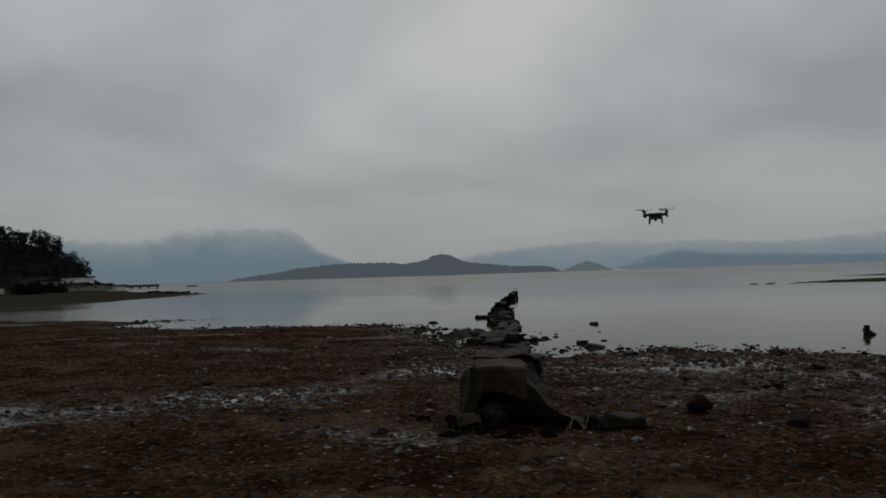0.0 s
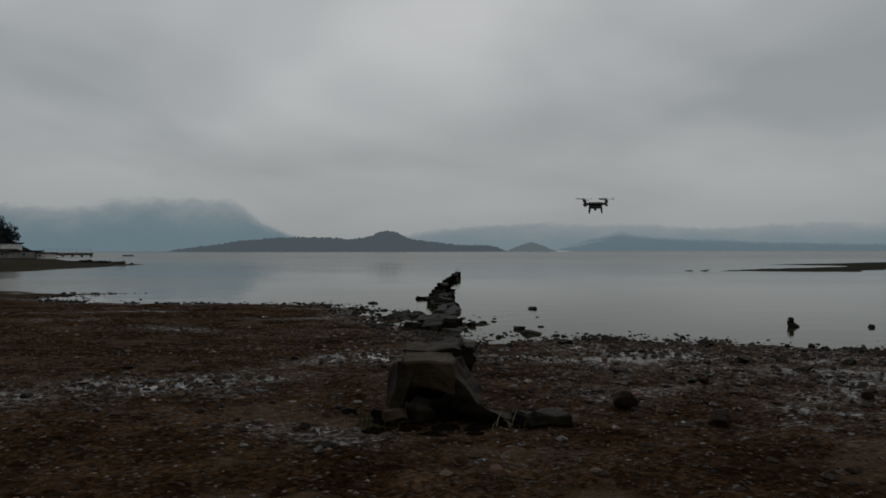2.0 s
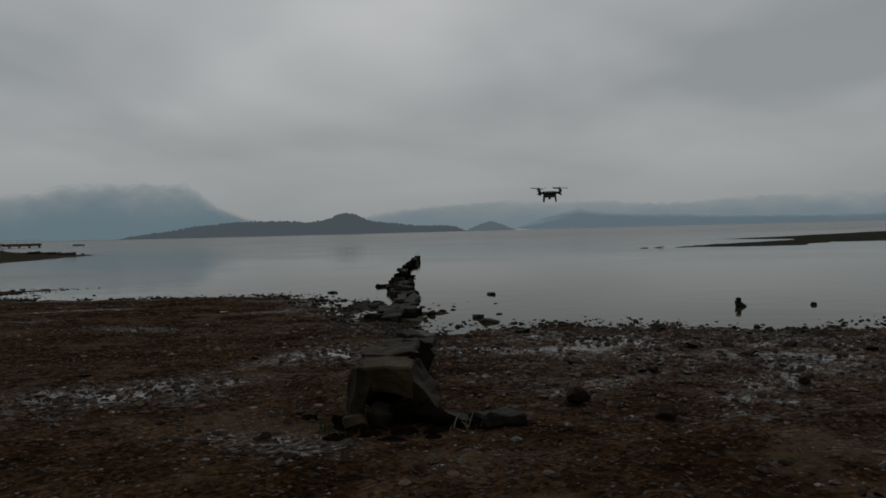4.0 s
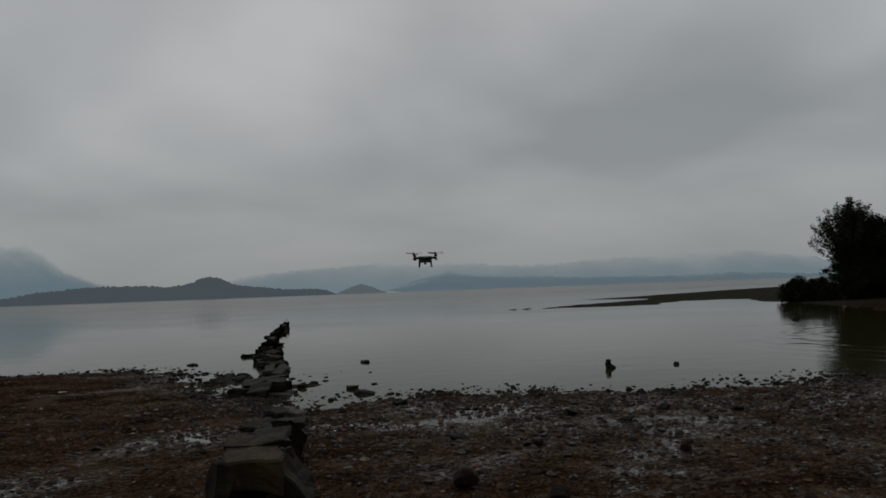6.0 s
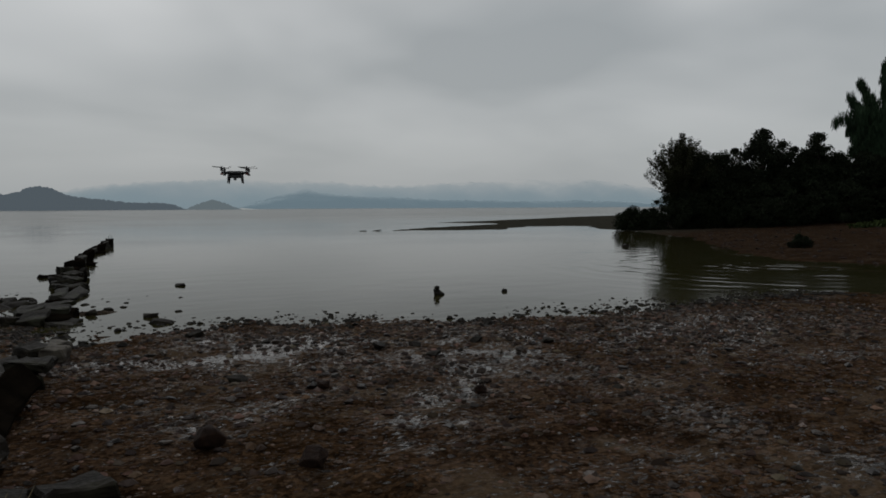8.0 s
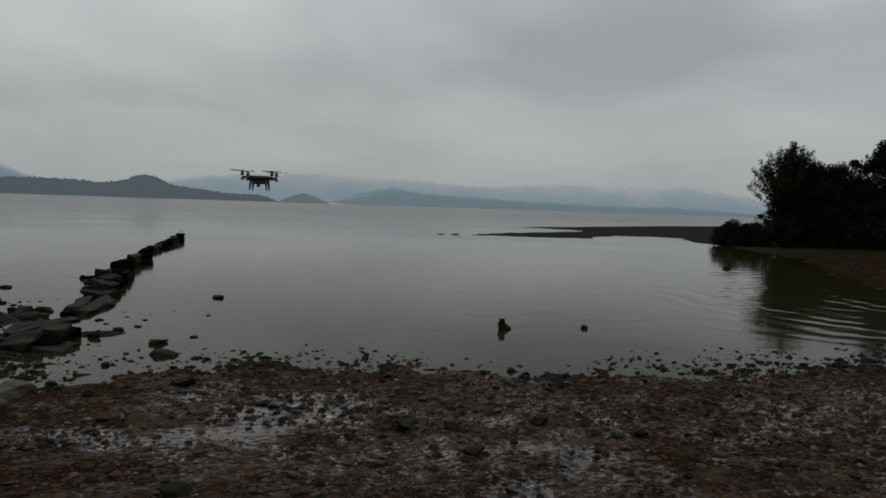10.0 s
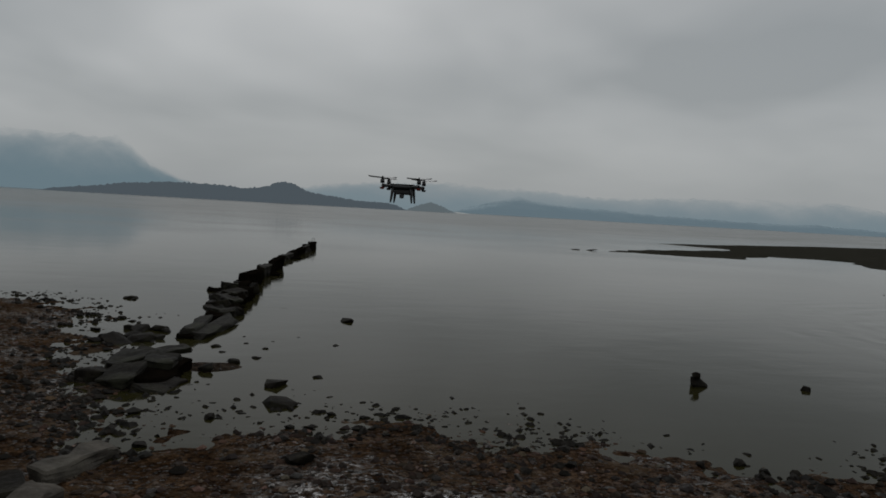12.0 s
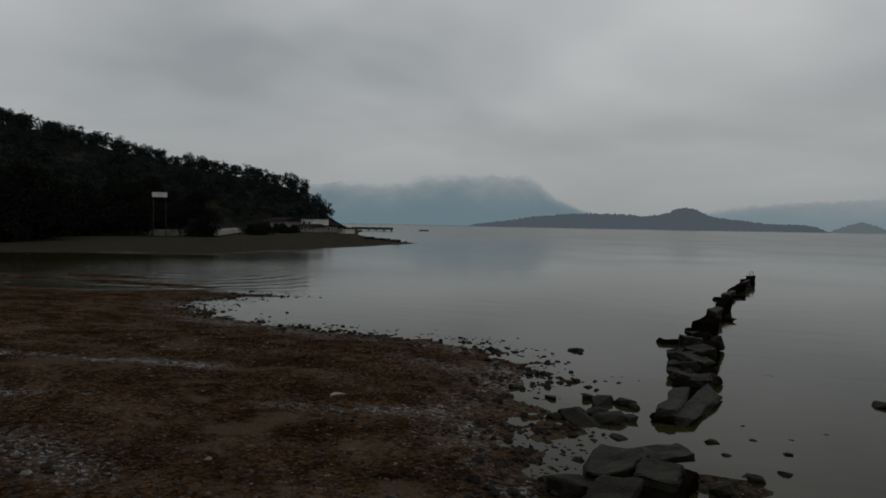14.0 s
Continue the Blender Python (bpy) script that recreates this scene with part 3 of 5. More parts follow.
def puddle_level(x, y):
    d = shore(x, y)
    along = fractal(x * 0.45, y + 0.25 * x, 1.5, 41, 3)
    streak = np.clip((along - 0.52) * 6, -1, 1)
    rim = np.clip(1 - np.abs(d - 3.4) / 3.6, 0, 1)
    left = np.exp(-(((x + 2.7) / 0.8) ** 2 + ((y - 10.2) / 0.5) ** 2)) + np.exp(-(((x + 4.9) / 0.9) ** 2 + ((y - 18.7) / 0.35) ** 2))
    return smooth_land(x, y) - 0.060 + 0.016 * streak + 0.012 * rim + 0.034 * left + 0.044 * soaked(x, y) * np.where(x > 0, 0.36, 0.90)


tagged(sheet("puddles", PX, PY, puddle_level, M_PUDDLE, lambda x, y: shore(x, y) > 0.25), "shallow puddles of rainwater in the dips of the shingle", "puddles", kind="stuff")


# ---- far land in the mist ----
def ridge(name, line, y, deep, material, rough, label, seed):
    """A long hill: line gives (x, height) along its crest; deep is how far its foot spreads."""
    xs = np.array([p[0] for p in line], float)
    zs = np.array([p[1] for p in line], float)
    n = 560
    gx = np.linspace(xs[0], xs[-1], n)
    crest = np.interp(gx, xs, zs)
    gv = np.linspace(-1, 1, 15)
    X = np.repeat(gx[None], 15, 0)
    V = np.repeat(gv[:, None], n, 1)
    prof = np.cos(V * math.pi / 2) ** 0.8
    bumps = (fractal(X, V * deep, rough * 6, seed, 4) - 0.5) * rough * 1.6 + (vnoise(X, V * deep, rough * 1.3, seed + 9) - 0.5) * rough * (1.5 if rough < 4 else 0.7)
    Z = np.maximum(crest[None] * prof + bumps * np.minimum(1, crest[None] * prof / (rough * 2 + 0.1)), 0) - 1.0
    Y = y + V * deep
    idx = np.arange(15 * n).reshape(15, n)
    quads = np.stack([idx[:-1, :-1], idx[:-1, 1:], idx[1:, 1:], idx[1:, :-1]], -1).reshape(-1, 4)
    ob = mesh_object(name, np.stack([X, Y, Z], -1).reshape(-1, 3), quads, material, True)
    ob.data.attributes.new("rise", "FLOAT", "POINT").data.foreach_set("value", prof.ravel().astype(np.float32))
    return tagged(ob, label, "hill", kind="structure")


ISLAND = [(-452, 2), (-440, 7), (-405, 11), (-368, 15), (-331, 22), (-291, 27), (-248, 30), (-205, 31), (-138, 30), (-84, 28), (-60, 31), (-43, 35), (-27, 43), (-3, 46), (14, 41),
          (30, 32), (46, 27), (80, 23), (112, 18), (150, 15), (176, 14), (206, 15), (224, 10), (241, 2)]
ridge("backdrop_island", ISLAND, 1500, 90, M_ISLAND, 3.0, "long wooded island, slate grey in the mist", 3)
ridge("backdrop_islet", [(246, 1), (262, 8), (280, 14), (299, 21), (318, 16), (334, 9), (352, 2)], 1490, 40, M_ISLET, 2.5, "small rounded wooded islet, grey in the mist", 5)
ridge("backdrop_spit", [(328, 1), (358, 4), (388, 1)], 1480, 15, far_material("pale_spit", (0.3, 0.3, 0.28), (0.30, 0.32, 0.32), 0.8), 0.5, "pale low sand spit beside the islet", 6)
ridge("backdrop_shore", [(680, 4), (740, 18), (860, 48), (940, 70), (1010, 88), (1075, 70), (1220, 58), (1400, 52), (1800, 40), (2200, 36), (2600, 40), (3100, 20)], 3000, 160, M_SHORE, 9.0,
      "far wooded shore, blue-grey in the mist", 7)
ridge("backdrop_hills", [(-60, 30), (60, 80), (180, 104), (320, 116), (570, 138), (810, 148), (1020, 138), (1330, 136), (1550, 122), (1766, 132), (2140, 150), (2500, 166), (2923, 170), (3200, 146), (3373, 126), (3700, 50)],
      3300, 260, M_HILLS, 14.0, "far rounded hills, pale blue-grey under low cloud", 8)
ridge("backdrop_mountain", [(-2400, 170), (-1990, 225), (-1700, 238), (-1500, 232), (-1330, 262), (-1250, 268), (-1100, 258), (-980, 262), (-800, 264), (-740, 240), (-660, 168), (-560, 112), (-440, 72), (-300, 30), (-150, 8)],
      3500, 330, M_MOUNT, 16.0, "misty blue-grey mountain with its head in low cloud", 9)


# ---- stones ----
def rock_mesh(name, seed, size, material, points=16, square=0.0, bevel=0.06):
    """An angular stone: the hull of scattered points; square pulls it towards a block."""
    rng = random.Random(seed)
    bm = bmesh.new()
    for _ in range(points):
        v = Vector((rng.gauss(0, 1), rng.gauss(0, 1), rng.gauss(0, 1))).normalized()
        m = max(abs(c) for c in v)
        v = v * (1 - square) + v / m * square * 0.8
        v *= rng.uniform(0.82, 1.0)
        bm.verts.new((v.x * size[0] / 2, v.y * size[1] / 2, v.z * size[2] / 2))
    r = bmesh.ops.convex_hull(bm, input=bm.verts)
    junk = {g for g in r["geom_interior"] + r["geom_unused"] if isinstance(g, bmesh.types.BMVert)}
    bmesh.ops.delete(bm, geom=[v for v in bm.verts if v in junk or not v.link_faces], context="VERTS")
    bmesh.ops.dissolve_limit(bm, angle_limit=0.2, verts=bm.verts, edges=bm.edges)
    if bevel:
        bmesh.ops.bevel(bm, geom=list(bm.edges), offset=bevel * min(size), segments=1, affect="EDGES", profile=0.5, clamp_overlap=True)
    return bm_mesh(name, bm, material)


def slab_mesh(name, seed, size, material, cuts=3, rough=0.06):
    """A split slab with broken edges and uneven faces."""
    rng = random.Random(seed)
    bm = bmesh.new()
    bmesh.ops.create_cube(bm, size=1)
    for v in bm.verts:
        v.co.x += rng.uniform(-0.14, 0.14)
        v.co.y += rng.uniform(-0.12, 0.12)
        v.co.z += rng.uniform(-0.10, 0.10)
    bmesh.ops.subdivide_edges(bm, edges=list(bm.edges), cuts=cuts, use_grid_fill=True)
    off = Vector((seed * 3.7, seed * 1.3, 0))
    for v in bm.verts:
        c = Vector((v.co.x * size[0], v.co.y * size[1], v.co.z * size[2]))
        n = noise.noise_vector(c * 4.2 + off) * rough + noise.noise_vector(c * 11 + off) * rough * 0.45
        edge = max(abs(v.co.x), abs(v.co.y)) * 2
        c *= 1 - 0.05 * max(0, edge - 0.8) * rng.random()
        v.co = c + Vector((n.x, n.y, n.z * 0.5))
    bmesh.ops.bevel(bm, geom=[e for e in bm.edges if e.calc_face_angle(0) > 0.7], offset=0.018, segments=1, affect="EDGES", profile=0.5, clamp_overlap=True)
    return bm_mesh(name, bm, material)


# the old stone wall that runs from the beach out into the lake
wall = tagged(new("stone_wall"), "ruined dark stone wall running from the beach into the lake", "stone wall")
wall.location = (0.0, 8.4, 0.3)


def stone(size, x, y, z, turn=0, tip=0, lean=0, seed=1, material=None, label="", kind="slab", rough=0.06):
    me = slab_mesh("stone", seed, size, material or M_STONE, 3, rough) if kind == "slab" else rock_mesh("stone", seed, size, material or M_STONE)
    shared("stone", me, wall, Matrix.Translation((-wall.location.x, -wall.location.y, -wall.location.z)) @ pose(x, y, z, tip, lean, turn), label)


# its landward end: a block held between leaning slabs over a dark footing of tumbled stones
stone((0.36, 0.60, 0.25), 0.06, 8.82, 0.655, -4, 5, 3, 1, M_FACE, "thick warm brown block in the wall's end")
stone((0.40, 0.46, 0.045), 0.10, 9.10, 0.795, -8, 2, -3, 61, M_WARM, "thin brown slab split off the block below")
stone((0.12, 0.44, 0.38), -0.20, 8.68, 0.53, 8, -4, 16, 2, M_WARM, "upright dark brown slab leaning in the wall's end")
stone((0.12, 0.70, 0.40), 0.335, 8.90, 0.500, -8, -3, -30, 65, M_WARM, "dark slab slumped against the wall's end")
# black stones here paint the shade in the cavity beneath the block
for i, (x, y, z, w, l, h, turn, lean, tone) in enumerate([
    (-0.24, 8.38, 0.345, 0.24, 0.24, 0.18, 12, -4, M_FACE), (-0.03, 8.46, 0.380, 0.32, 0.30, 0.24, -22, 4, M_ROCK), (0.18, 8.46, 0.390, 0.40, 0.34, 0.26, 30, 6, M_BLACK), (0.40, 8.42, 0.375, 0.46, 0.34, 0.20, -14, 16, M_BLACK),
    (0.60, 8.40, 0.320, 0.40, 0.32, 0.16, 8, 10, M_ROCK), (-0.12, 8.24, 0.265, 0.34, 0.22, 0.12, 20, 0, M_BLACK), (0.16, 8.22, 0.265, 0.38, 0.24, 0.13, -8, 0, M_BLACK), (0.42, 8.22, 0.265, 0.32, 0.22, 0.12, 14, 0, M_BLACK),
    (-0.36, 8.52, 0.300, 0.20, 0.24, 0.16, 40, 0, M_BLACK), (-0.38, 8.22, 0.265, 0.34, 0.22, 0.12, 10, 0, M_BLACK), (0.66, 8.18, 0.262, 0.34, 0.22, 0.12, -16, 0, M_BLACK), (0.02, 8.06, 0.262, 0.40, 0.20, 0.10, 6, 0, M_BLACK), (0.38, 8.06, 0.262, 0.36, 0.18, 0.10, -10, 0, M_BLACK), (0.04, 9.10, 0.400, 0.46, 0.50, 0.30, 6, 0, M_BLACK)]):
    stone((w, l, h), x, y, z, turn, 0, lean, 150 + i, tone, kind="rock")
stone((0.40, 0.34, 0.10), 0.94, 8.35, 0.325, 12, -4, 4, 7, M_ROCK, "flat slab lying on the beach beside the wall")
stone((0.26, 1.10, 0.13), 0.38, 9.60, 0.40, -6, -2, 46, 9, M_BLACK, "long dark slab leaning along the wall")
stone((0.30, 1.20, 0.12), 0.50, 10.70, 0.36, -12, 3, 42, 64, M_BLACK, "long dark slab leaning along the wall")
stone((0.36, 0.62, 0.12), 0.10, 9.50, 0.57, 8, -6, -3, 10, M_WARM, "flat warm brown capping slab")
stone((0.32, 0.70, 0.30), 0.04, 9.75, 0.43, -5, 0, 0, 11, M_ROCK)
stone((0.24, 0.95, 0.26), 0.34, 10.75, 0.32, -12, -4, 6, 13, M_ROCK)
stone((0.32, 0.85, 0.24), 0.12, 10.55, 0.36, 4, 0, -4, 14, M_ROCK)
stone((0.36, 0.70, 0.10), 0.28, 11.05, 0.40, 16, -4, 2, 15, M_ROCK)
stone((0.40, 1.00, 0.26), 0.36, 11.4, 0.26, -6, 0, 0, 16, M_ROCK)
stone((0.34, 0.50, 0.10), 0.66, 12.05, 0.36, -20, -3, 3, 17, M_ROCK, "flat dark grey capping slab")
stone((0.32, 0.80, 0.22), 0.52, 12.1, 0.20, 6, 0, 0, 18, M_ROCK)
stone((0.26, 0.40, 0.20), 0.86, 13.45, 0.18, -10, -3, 4, 63, M_PALE, "pale grey block near the waterline")
stone((0.40, 0.50, 0.12), 0.36, 12.75, 0.22, 26, 2, -6, 19, M_ROCK)
stone((0.26, 0.50, 0.16), 0.62, 12.70, 0.18, -12, -3, 3, 20, M_ROCK)
stone((0.22, 1.05, 0.14), 0.88, 14.60, 0.08, -16, -7, 8, 21, M_PALE, "pale long slab tipped into the shallows")
stone((0.30, 0.36, 0.20), 0.62, 13.6, 0.20, 20, 0, 0, 22, M_ROCK)
# slabs across the shallows: broad tilted plates over a dark ledge
stone((0.38, 0.54, 0.11), 0.60, 17.38, 0.12, -16, 13, -2, 23, None, "large grey slab tilted towards the beach")
stone((0.46, 0.70, 0.09), 0.52, 18.10, 0.16, -8, 4, -3, 24, None, "broad flat slab lying on the ledge")
stone((0.36, 0.52, 0.11), 0.96, 17.92, 0.17, -6, 3, 2, 25)
stone((0.44, 0.42, 0.07), 1.05, 18.48, 0.20, 24, -4, -7, 27, None, "thin slab with a jutting corner")
stone((0.48, 0.80, 0.18), 0.54, 17.94, 0.03, -6, 0, 0, 28, M_ROCK)
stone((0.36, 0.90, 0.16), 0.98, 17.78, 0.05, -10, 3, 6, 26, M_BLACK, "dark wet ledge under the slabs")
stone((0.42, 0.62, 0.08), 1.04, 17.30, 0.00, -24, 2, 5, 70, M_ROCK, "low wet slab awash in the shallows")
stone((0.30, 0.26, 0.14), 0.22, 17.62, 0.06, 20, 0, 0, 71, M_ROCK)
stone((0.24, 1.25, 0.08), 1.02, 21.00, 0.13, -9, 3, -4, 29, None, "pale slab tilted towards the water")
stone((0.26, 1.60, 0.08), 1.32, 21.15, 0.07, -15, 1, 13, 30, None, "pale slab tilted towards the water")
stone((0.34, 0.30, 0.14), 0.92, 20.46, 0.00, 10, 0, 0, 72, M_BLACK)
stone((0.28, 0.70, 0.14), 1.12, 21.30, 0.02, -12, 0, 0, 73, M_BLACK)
# the tumbled heap behind them
for i, (x, y, z, w, l, h, turn, tip, lean, tone) in enumerate([
    (1.14, 22.35, 0.05, 0.46, 0.60, 0.16, 12, 0, 4, M_BLACK), (1.40, 22.75, 0.07, 0.40, 0.50, 0.20, -20, 3, -5, M_ROCK), (1.10, 23.05, 0.12, 0.58, 0.46, 0.13, 24, 5, 3, None),
    (1.50, 23.45, 0.10, 0.46, 0.62, 0.26, -14, 0, 6, M_BLACK), (1.04, 23.70, 0.14, 0.44, 0.62, 0.22, 8, -4, -8, M_ROCK), (1.28, 23.85, 0.27, 0.60, 0.48, 0.13, 32, 6, 4, None),
    (1.58, 24.15, 0.22, 0.40, 0.66, 0.34, -22, 0, 8, M_BLACK), (1.04, 24.45, 0.18, 0.46, 0.62, 0.30, 10, 0, -6, M_ROCK), (1.34, 24.55, 0.32, 0.52, 0.50, 0.22, -26, 5, 5, M_ROCK),
    (1.22, 25.05, 0.40, 0.40, 0.52, 0.30, 14, -6, 6, None), (1.52, 25.30, 0.20, 0.50, 0.80, 0.36, -8, 0, 0, M_BLACK), (1.80, 26.20, 0.20, 0.38, 0.48, 0.46, 30, 0, 10, M_ROCK),
    (1.42, 26.40, 0.14, 0.44, 0.90, 0.32, -10, 0, -4, M_BLACK), (1.40, 27.20, 0.12, 0.36, 0.60, 0.26, 16, 0, 0, M_ROCK)]):
    stone((w * 0.82, l * 0.9, h * 0.8), 1.32 + (x - 1.32) * 0.85, y, z * 0.66, turn, tip, lean, 80 + i, tone, kind="rock" if i in (3, 6, 11) else "slab", rough=0.10)
# its outer length: slabs set on edge, end to end, with one gap
for i, (x, y, w, l, top, turn, lean) in enumerate([
    (1.52, 28.10, 0.48, 0.95, 0.47, -12, 3), (1.66, 29.35, 0.40, 1.15, 0.42, -8, -4), (1.78, 30.50, 0.42, 1.10, 0.46, -14, 5), (1.92, 31.60, 0.36, 1.10, 0.42, -10, -3), (2.08, 32.80, 0.32, 1.25, 0.54, -14, 4),
    (2.44, 37.30, 0.34, 1.50, 0.28, -12, 3), (2.70, 38.90, 0.34, 1.60, 0.32, -10, -4), (2.95, 40.50, 0.34, 1.60, 0.33, -14, 4), (3.22, 42.00, 0.34, 1.50, 0.37, -16, -3), (3.47, 43.40, 0.34, 1.40, 0.42, -18, 3), (3.70, 44.60, 0.36, 1.20, 0.48, -16, 0)]):
    h = top + 0.16
    stone((w * 0.60, l * 1.1, h), x, y, top * 0.74 - h / 2, turn + (i * 53 % 9) - 4, (i * 37 % 9) - 4, lean, 110 + i, M_ROCK if i % 3 == 2 else M_BLACK, rough=0.07)
for x, y, w, turn, seed in ((1.30, 28.5, 0.45, 6, 130), (1.56, 29.9, 0.42, -4, 131), (2.20, 36.9, 0.60, 10, 132), (2.75, 37.9, 0.55, -6, 133), (0.86, 26.6, 0.50, 8, 134), (2.04, 30.9, 0.5, 0, 135)):
    stone((w, 0.26, 0.09), x, y, 0.035, turn, 0, 0, seed, M_BLACK, "flat stone awash beside the wall")
bm = bmesh.new()
tube(bm, [(-0.07, 0, -0.1), (-0.07, 0, 0.08), (-0.05, 0, 0.12), (0, 0, 0.135), (0.05, 0, 0.12), (0.07, 0, 0.08), (0.07, 0, -0.1)], [0.014] * 7, 6)
hoop = tagged(new("mooring_hoop", bm_mesh("mooring_hoop", bm, M_STEEL)), "pale bent metal hoop on the wall's outer end", "mooring hoop")
hoop.matrix_basis = pose(3.74, 44.9, 0.43, 0, 0, 10)

# stones edging the bank where the viewer stands
edging = tagged(new("stone_edging"), "low stone edging on the bank, its shaded face coloured black", "stone edging")
edging.location = (2.8, 5.6, 0.5)
rng = random.Random(4)
EDGE = [(1.02, 5.52), (1.4, 5.68), (1.9, 5.74), (2.4, 5.78), (2.9, 5.82), (3.4, 5.74), (3.9, 5.62), (4.4, 5.42), (5.0, 5.10), (5.7, 4.6)]


def along_edge(k):
    j = min(int(k), len(EDGE) - 2)
    return tuple(EDGE[j][c] * (1 - k + j) + EDGE[j + 1][c] * (k - j) for c in (0, 1))


# rows coloured near-black to paint the shade on the bank's drop
for row in range(4):
    for i in range(28):
        x, y = along_edge((i + 0.5 * (row % 2)) / 27.6 * (len(EDGE) - 1))
        s = rng.uniform(0.20, 0.30) * (0.75 if x < 1.3 else 1.0)
        me = rock_mesh("stone", 100 + row * 28 + i, (s * 1.4, s, s * 0.8), M_BLACK, 16, 0.3)
        y -= row * 0.21 * min(1, 0.35 + (x - 1.0) * 0.6)
        shared("stone", me, edging, pose(x - 2.8, y - 5.6, ground_at(x, y) - 0.46 - row * 0.02 + rng.uniform(0, 0.04), rng.uniform(-12, 12), rng.uniform(-12, 12), rng.uniform(0, 360)))
for i in range(150):
    x, y = along_edge(rng.uniform(0, len(EDGE) - 1.01))
    y += rng.uniform(-0.05, 0.14)
    s = rng.uniform(0.035, 0.085) if i % 9 else 0.12
    me = rock_mesh("stone", 260 + i, (s * 1.5, s, s * 0.7), (M_WARM, M_RUSTY, M_BLACK, M_ROCK, M_PALE_BROWN, M_BLACK)[i % 6], 12, 0.35, 0.05)
    shared("stone", me, edging, pose(x - 2.8, y - 5.6, ground_at(x, y) - 0.36 + rng.uniform(-0.05, 0.02), rng.uniform(-15, 15), rng.uniform(-15, 15), rng.uniform(0, 360)))

# rocks that stand out of the shallows and on the beach
ROCKS = [rock_mesh("rock", 200 + i, (1.0, 0.75 + 0.05 * (i % 4), 0.55 + 0.06 * (i % 3)), M_ROCK, 16 + i % 5, 0.25 * (i % 3)) for i in range(9)]
BEACH_ROCKS = [rock_mesh("rock", 220 + i, (1.0, 0.72 + 0.06 * (i % 4), 0.50 + 0.06 * (i % 3)), M_BEACH, 14 + i % 6, 0.2 * (i % 3)) for i in range(8)]
made = 0


def rock(x, y, size, flat=1.0, z=None, label="dark wet rock standing in the shallow water", group="rocks in the shallows", turn=None):
    global made
    r = random.Random(made * 13 + 7)
    ob = new("rock", BEACH_ROCKS[made % len(BEACH_ROCKS)] if "shingle" in group else ROCKS[made % len(ROCKS)])
    base = max(ground_at(x, y), -0.25) if z is None else z
    ob.matrix_basis = pose(x, y, base + size * 0.14 * flat, r.uniform(-8, 8), r.uniform(-8, 8), r.uniform(0, 360) if turn is None else turn) @ Matrix.Diagonal((size, size, size * flat, 1))
    tagged(ob, label, "rock", group)
    made += 1
    return ob


for x, y, s, f in [(2.41, 17.38, 0.44, 1.1), (3.72, 22.37, 0.48, 0.75), (3.29, 19.87, 0.34, 0.6), (-0.88, 24.93, 0.40, 0.8), (2.96, 17.77, 0.24, 0.9), (3.29, 17.37, 0.18, 0.6),
                   (3.79, 16.29, 0.17, 0.9), (4.06, 16.39, 0.16, 0.6), (1.56, 17.38, 0.2, 0.8), (0.96, 16.2, 0.24, 0.8), (2.37, 24.09, 0.62, 0.22), (5.10, 19.97, 0.34, 0.35), (5.44, 18.9, 0.16, 0.5),
                   (9.97, 17.1, 0.24, 1.3), (25.0, 28.6, 0.62, 0.8), (19.2, 24.3, 0.42, 0.35), (25.6, 31.5, 0.35, 0.5), (1.9, 24.6, 0.35, 0.4), (-0.6, 21.0, 0.3, 0.7), (-0.2, 21.9, 0.26, 0.8),
                   (0.2, 22.4, 0.3, 0.7), (1.8, 18.6, 0.22, 0.9), (2.1, 18.9, 0.24, 0.9), (2.2, 19.6, 0.22, 0.9), (1.6, 19.3, 0.26, 0.8), (2.6, 19.0, 0.16, 0.8), (1.5, 18.1, 0.3, 0.7), (-0.9, 27.0, 0.4, 0.25), (0.7, 24.4, 0.45, 0.25),
                   (0.42, 20.05, 0.3, 0.7), (0.45, 19.5, 0.30, 0.8), (1.45, 19.75, 0.25, 0.9), (1.9, 20.0, 0.2, 0.9), (2.3, 20.2, 0.2, 0.9), (1.75, 18.7, 0.2, 0.8), (2.7, 20.6, 0.2, 0.8),
                   (1.35, 20.3, 0.2, 0.9), (1.63, 20.0, 0.14, 0.8), (1.85, 20.6, 0.2, 0.9), (2.1, 21.0, 0.17, 0.8), (2.54, 20.8, 0.12, 0.6), (3.14, 20.6, 0.2, 0.5), (1.61, 19.4, 0.2, 0.7), (2.11, 19.76, 0.12, 0.7), (-0.46, 22.2, 0.2, 0.7), (0.36, 22.3, 0.24, 0.8), (0.71, 21.8, 0.16, 0.5), (-0.77, 24.7, 0.3, 0.8), (13.6, 13.6, 0.2, 0.8), (20.5, 13.0, 0.4, 0.6)]:
    rock(x, y, s, f, z=max(min(ground_at(x, y), 0.02), -0.06))
# a low jagged outcrop of black rocks west of the wall
outcrop = [rock_mesh("rock", 700 + i, (1.0, 0.6 + 0.1 * (i % 3), 0.6), M_ROCK, 15 + i % 4, 0.0, 0.03) for i in range(6)]
rng = random.Random(31)
